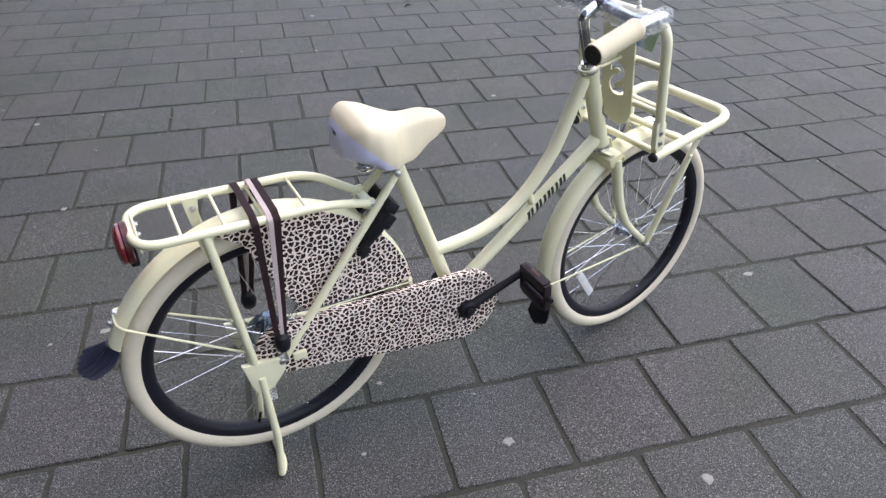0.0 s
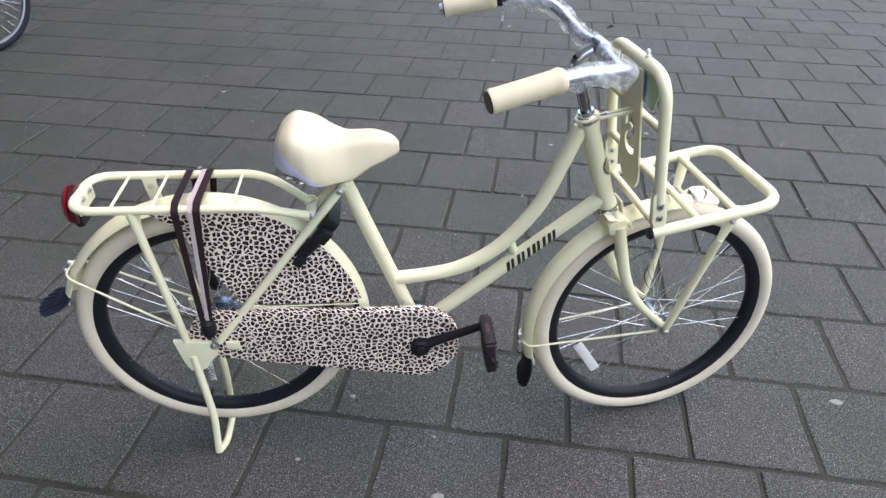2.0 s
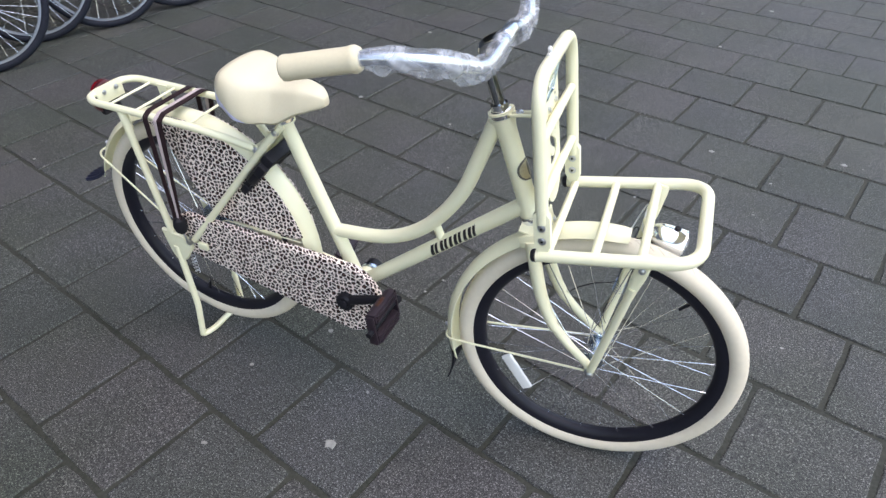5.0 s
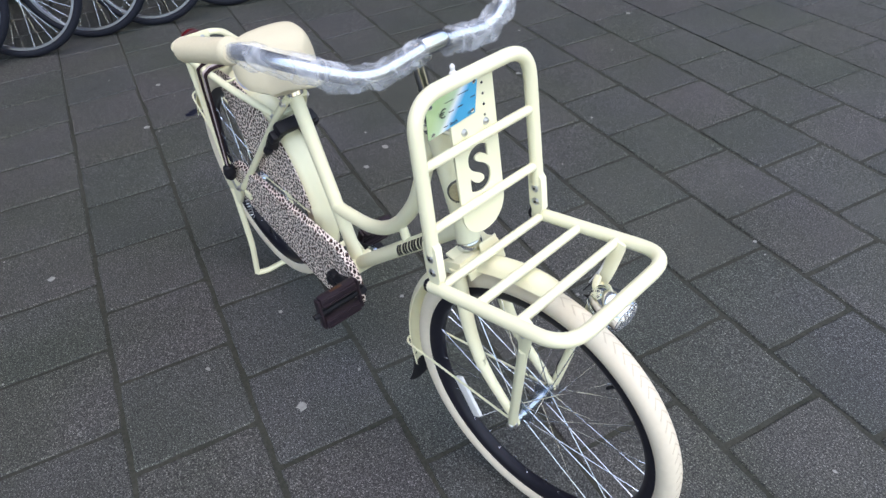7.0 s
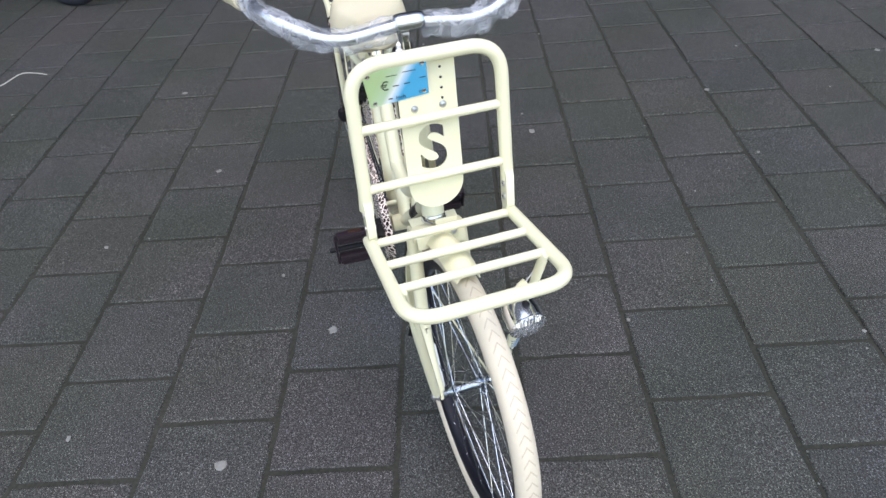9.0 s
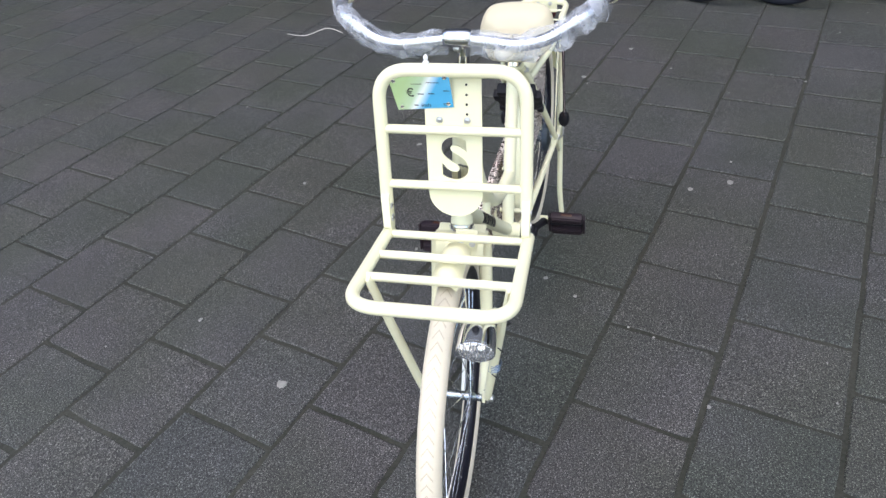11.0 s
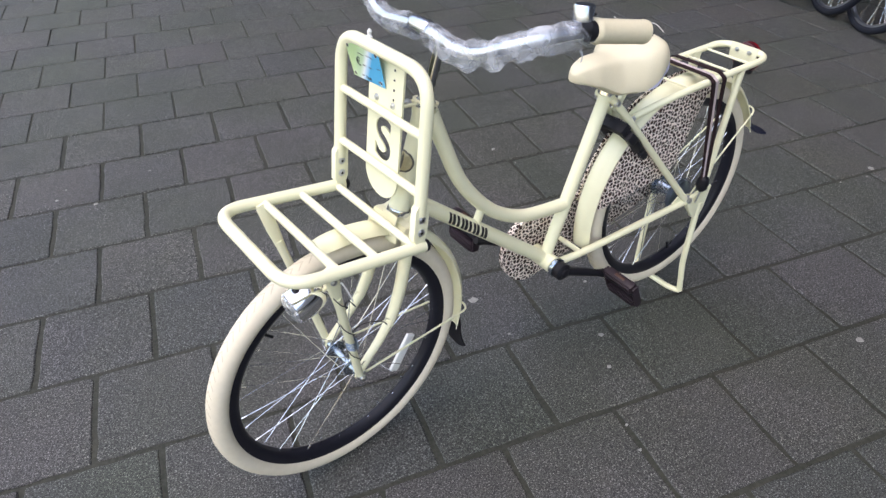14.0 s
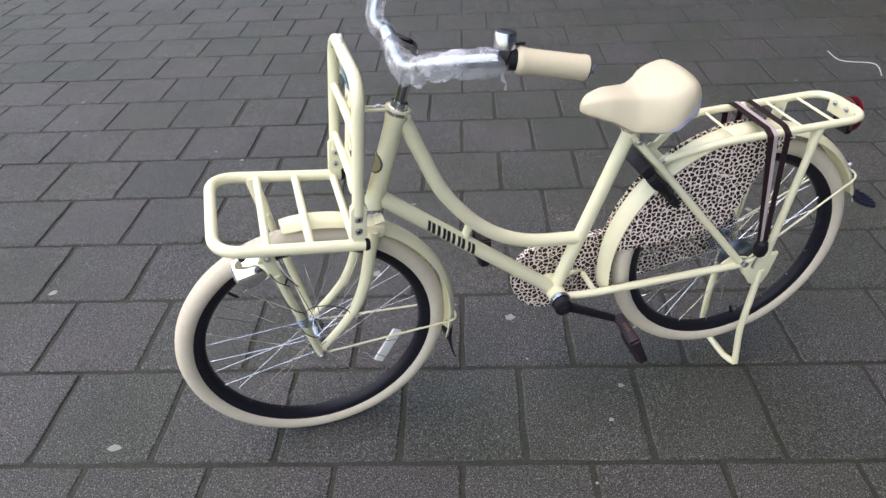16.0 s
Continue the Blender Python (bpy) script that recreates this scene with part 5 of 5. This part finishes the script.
def parked_bicycle(m, steer):
    """A dark city bicycle; its front axle stands above the pose's origin, its body stretches back from it."""
    b = thing("parked_bicycle", "dark city bicycle with silver rims standing in a row", "bicycle", m, "row of parked bicycles")
    sa = Matrix.Translation((-0.06, 0, DR)) @ Matrix.Rotation(radians(steer), 4, Vector((-0.30, 0, 0.954))) @ Matrix.Translation((0.06, 0, -DR))
    wheel("front_wheel", b, sa @ Matrix.Translation((0, 0, DR)), DARK_WHEEL, (M_DARKTYRE, M_ALU, M_STEEL, M_SPOKE), 36)
    wheel("rear_wheel", b, Matrix.Translation((-1.10, 0, DR)), DARK_WHEEL, (M_DARKTYRE, M_ALU, M_STEEL, M_SPOKE), 36)
    part("front_fender", fender(Vector((0, 0, DR)), DR + 0.022, 60, 185, 0.052, sa), M_DUSK, b)
    part("rear_fender", fender(Vector((-1.10, 0, DR)), DR + 0.022, 0, 170, 0.052), M_DUSK, b)
    for side in (-1, 1):
        part("fork_leg", moved(tubed(rounded([(-0.165, side * 0.045, 0.74), (-0.08, side * 0.052, 0.46), (0, side * 0.054, DR)], 0.08), 0.011), sa), M_DUSK, b)
        part("chain_stay", tubed([(-0.66, side * 0.03, 0.29), (-1.10, side * 0.06, DR)], 0.009), M_DUSK, b)
        part("seat_stay", tubed([(-0.80, side * 0.02, 0.80), (-1.10, side * 0.06, DR)], 0.008), M_DUSK, b)
    part("head_tube", tubed([(-0.16, 0, 0.74), (-0.22, 0, 0.93)], 0.019), M_DUSK, b)
    part("down_tube", tubed([(-0.17, 0, 0.76), (-0.64, 0, 0.29)], 0.017), M_DUSK, b)
    part("top_tube", tubed(spline([(-0.20, 0, 0.88), (-0.36, 0, 0.62), (-0.70, 0, 0.50)], 6), 0.015), M_DUSK, b)
    part("seat_tube", tubed([(-0.64, 0, 0.28), (-0.80, 0, 0.84)], 0.016), M_DUSK, b)
    part("saddle", moved(lathe([(0.02, -0.13), (0.075, -0.11), (0.095, -0.06), (0.06, 0.02), (0.03, 0.13), (0.008, 0.145)], 16, "X"), Matrix.Translation((-0.83, 0, 0.93)) @ Matrix.Diagonal((1, 1, 0.42, 1))), M_BLACK, b)
    part("handlebar", moved(tubed(spline([(-0.46, -0.29, 1.06), (-0.30, -0.27, 1.08), (-0.22, -0.12, 1.05), (-0.22, 0, 1.04), (-0.22, 0.12, 1.05), (-0.30, 0.27, 1.08), (-0.46, 0.29, 1.06)], 5), 0.012), sa), M_CHROME, b)
    part("stem_quill", tubed([(-0.215, 0, 0.92), (-0.225, 0, 1.04)], 0.012), M_CHROME, b)
    part("kickstand", tubed([(-0.98, 0.07, 0.31), (-1.04, 0.19, 0.008)], 0.008), M_STEEL, b)
    part("crank", tubed([(-0.50, -0.07, 0.33), (-0.65, -0.06, 0.29)], 0.009), M_BLACK, b)
    return b


first = None
ROW = [(-2.84, -1.53), (-2.79, -1.16), (-2.67, -0.85), (-2.57, -0.47), (-2.46, -0.15), (-2.46, 0.19), (-2.37, 0.49), (-2.32, 0.91), (-2.45, 1.31), (-2.27, 1.64), (-2.16, 2.08), (-2.07, 2.42), (-2.05, 2.97)]
for i, (x, y) in enumerate(ROW):
    m = pose(x, y, 0, 0, 0, 12)
    if first is None:
        first = parked_bicycle(m, 46)
    else:
        copy_thing(first, m)

# ---- litter on the paving ----
rng = random.Random(11)


def gum(bm, x, y, r):
    k = 9
    vs = [(x + math.cos(2 * math.pi * j / k) * r * rng.uniform(0.6, 1.15), y + math.sin(2 * math.pi * j / k) * r * rng.uniform(0.5, 1.0)) for j in range(k)]
    lo, hi = [bm.verts.new((a, b_, 0.0)) for a, b_ in vs], [bm.verts.new((x + (a - x) * 0.8, y + (b_ - y) * 0.8, 0.0016)) for a, b_ in vs]
    bm.faces.new(hi)
    for j in range(k):
        bm.faces.new((lo[j], lo[(j + 1) % k], hi[(j + 1) % k], hi[j]))


bm = bmesh.new()
for x, y, r in ((0.4485, -0.244, 0.017), (0.116, -0.117, 0.008), (0.171, -0.369, 0.008), (1.524, -0.016, 0.018), (0.241, 0.079, 0.010), (-0.467, 1.416, 0.014), (-0.539, 2.269, 0.014), (-0.394, 0.628, 0.018), (0.809, -0.546, 0.018), (-0.519, -0.585, 0.013), (-1.605, 0.195, 0.014), (-1.250, 0.005, 0.015), (-0.157, -0.948, 0.010), (-1.266, -0.761, 0.016), (0.629, -0.924, 0.010), (-0.331, 0.496, 0.012), (1.276, -1.451, 0.009), (0.308, 0.178, 0.008), (1.840, -0.704, 0.016), (1.064, 1.556, 0.012), (1.535, 1.652, 0.014), (0.939, 2.685, 0.012), (1.137, 3.352, 0.016)):
    gum(bm, x, y, r)
for i in range(230):
    gum(bm, rng.uniform(-4, 5), rng.uniform(-4, 5), rng.choice((0.003, 0.004, 0.005, 0.005, 0.007)))
spots = part("gum_spots", bm, M_GUM, None, "pale trodden chewing gum spots on paving", smooth=False)
tagged(spots, category="gum", kind="stuff")

bm = tubed(spline([(-1.706, -1.815, 0.006), (-1.69, -1.688, 0.004), (-1.809, -1.603, 0.005), (-1.747, -1.471, 0.004)], 8), 0.0022, n=6)
tagged(part("string", bm, M_STRING, None, "short bent piece of pale twine lying on paving"), category="string")
bm = tubed(spline([(1.785, 3.28, 0.006), (1.81, 3.30, 0.010), (1.835, 3.295, 0.006)], 5), [0.004] * 4 + [0.007] * 3 + [0.004] * 4, n=6)
tagged(part("twig", bm, M_BLACK, None, "small dark twig lying on the paving"), category="twig")

# ---- ground, slabs, added shade wall ----
# Added wall, never in view: its overhang darkens the ground by the bicycles.
bm = block((0.4, 44, 3.2), (-4.65, 0, 1.6))
block((2.75, 44, 9.0), (-3.475, 0, 7.7), bm=bm)
tagged(part("shade_wall_west", bm, M_WALL, None, smooth=False), "added unseen dark wall whose overhanging upper storey shades the parked bicycles", "wall", kind="structure")
bm = bmesh.new()
steps = [-60.0, -12.0] + [-5.0 + 0.07 * i for i in range(151)] + [12.0, 60.0]


def bed(x, y):
    """Height of the sand bed: washed out in some joints, nearly flush in others."""
    h = -0.0050 + 0.0032 * noise.noise(Vector((x * 2.3, y * 2.3, 1.7))) + 0.0014 * noise.noise(Vector((x * 9.0, y * 9.0, 5.1)))
    return min(-0.0015, max(-0.0075, h))


grid = [[bm.verts.new((x, y, bed(x, y))) for x in steps] for y in steps]
for j in range(len(steps) - 1):
    for i in range(len(steps) - 1):
        bm.faces.new((grid[j][i], grid[j][i + 1], grid[j + 1][i + 1], grid[j + 1][i]))
ground = tagged(part("ground", bm, M_JOINT, None, smooth=False), "dark mossy sand bed between the slabs", "ground", kind="structure")
PA, PB, V0, U0, TH = 0.3045, 0.3026, 0.0580, 0.0261, radians(-12.42)
pavement = tagged(new("pavement"), "dark grey square concrete slabs in half bond", "pavement", kind="structure")
cT, sT = math.cos(TH), math.sin(TH)


def slab_bm(bm, tx, ty, jit):
    """One slab with chamfered, slightly worn edges."""
    hx, hy = PB / 2 - 0.0058, PA / 2 - 0.0058
    ring0 = []
    for (x0, y0), (x1, y1) in (((-1, -1), (1, -1)), ((1, -1), (1, 1)), ((1, 1), (-1, 1)), ((-1, 1), (-1, -1))):
        for q in (0.0, 0.06, 0.2, 0.35, 0.5, 0.65, 0.8, 0.94):
            ring0.append(((x0 + (x1 - x0) * q), (y0 + (y1 - y0) * q), jit.uniform(-0.0030, 0.0014) - (0.0016 if q == 0.0 else 0)))
    rows = []
    for inset, z in ((0.0, -0.03), (0.0, -0.0036), (0.0022, -0.0008), (0.0048, 0.0)):
        rows.append([bm.verts.new((sx * (hx - inset + w), sy * (hy - inset + w), z + tx * sx + ty * sy)) for sx, sy, w in ring0])
    c = len(ring0)
    for i in range(3):
        for j in range(c):
            bm.faces.new((rows[i][j], rows[i][(j + 1) % c], rows[i + 1][(j + 1) % c], rows[i + 1][j]))
    bm.faces.new(rows[3])


near_mesh = []
for i in range(20):
    bm = bmesh.new()
    slab_bm(bm, rng.uniform(-1, 1) * 0.0007, rng.uniform(-1, 1) * 0.0007, rng)
    me = as_mesh("slab", bm)
    me.materials.append(M_SLAB)
    near_mesh.append(me)
far_v, far_f = [], []
for row in range(-34, 40):
    for colm in range(-36, 40):
        u = U0 + (colm + (0.0 if row % 2 else 0.5)) * PB + PB / 2 + 0.0
        v = V0 + (row + 0.5) * PA
        x, y = u * cT - v * sT, u * sT + v * cT
        if (x - 0.4) ** 2 + (y - 0.1) ** 2 < 2.75 ** 2 and abs(y - 0.1) < 2.1 and -1.6 < x < 2.4:
            ob = new("slab", rng.choice(near_mesh))
            ob.parent = pavement
            ob.matrix_basis = Matrix.Translation((x, y, rng.uniform(-0.0012, 0.0))) @ Matrix.Rotation(TH + rng.uniform(-0.003, 0.003), 4, "Z")
        else:
            a, hx, hy = len(far_v), PB / 2 - 0.0038, PA / 2 - 0.0038
            dz, ro = rng.uniform(-0.0012, 0.0), TH + rng.uniform(-0.003, 0.003)
            for inset, z in ((0.0, -0.012), (0.0, -0.0024), (0.0028, 0.0)):
                for sx, sy in ((-1, -1), (1, -1), (1, 1), (-1, 1)):
                    px, py = sx * (hx - inset), sy * (hy - inset)
                    far_v.append((x + px * math.cos(ro) - py * math.sin(ro), y + px * math.sin(ro) + py * math.cos(ro), z + dz))
            for i in range(2):
                for j in range(4):
                    far_f.append((a + 4 * i + j, a + 4 * i + (j + 1) % 4, a + 4 * i + 4 + (j + 1) % 4, a + 4 * i + 4 + j))
            far_f.append((a + 8, a + 9, a + 10, a + 11))
fm = bpy.data.meshes.new("far_slabs")
fm.from_pydata(far_v, [], far_f)
fm.materials.append(M_SLAB_FAR)
fs = new("far_slabs", fm)
fs.parent = pavement
tagged(fs, kind="stuff")
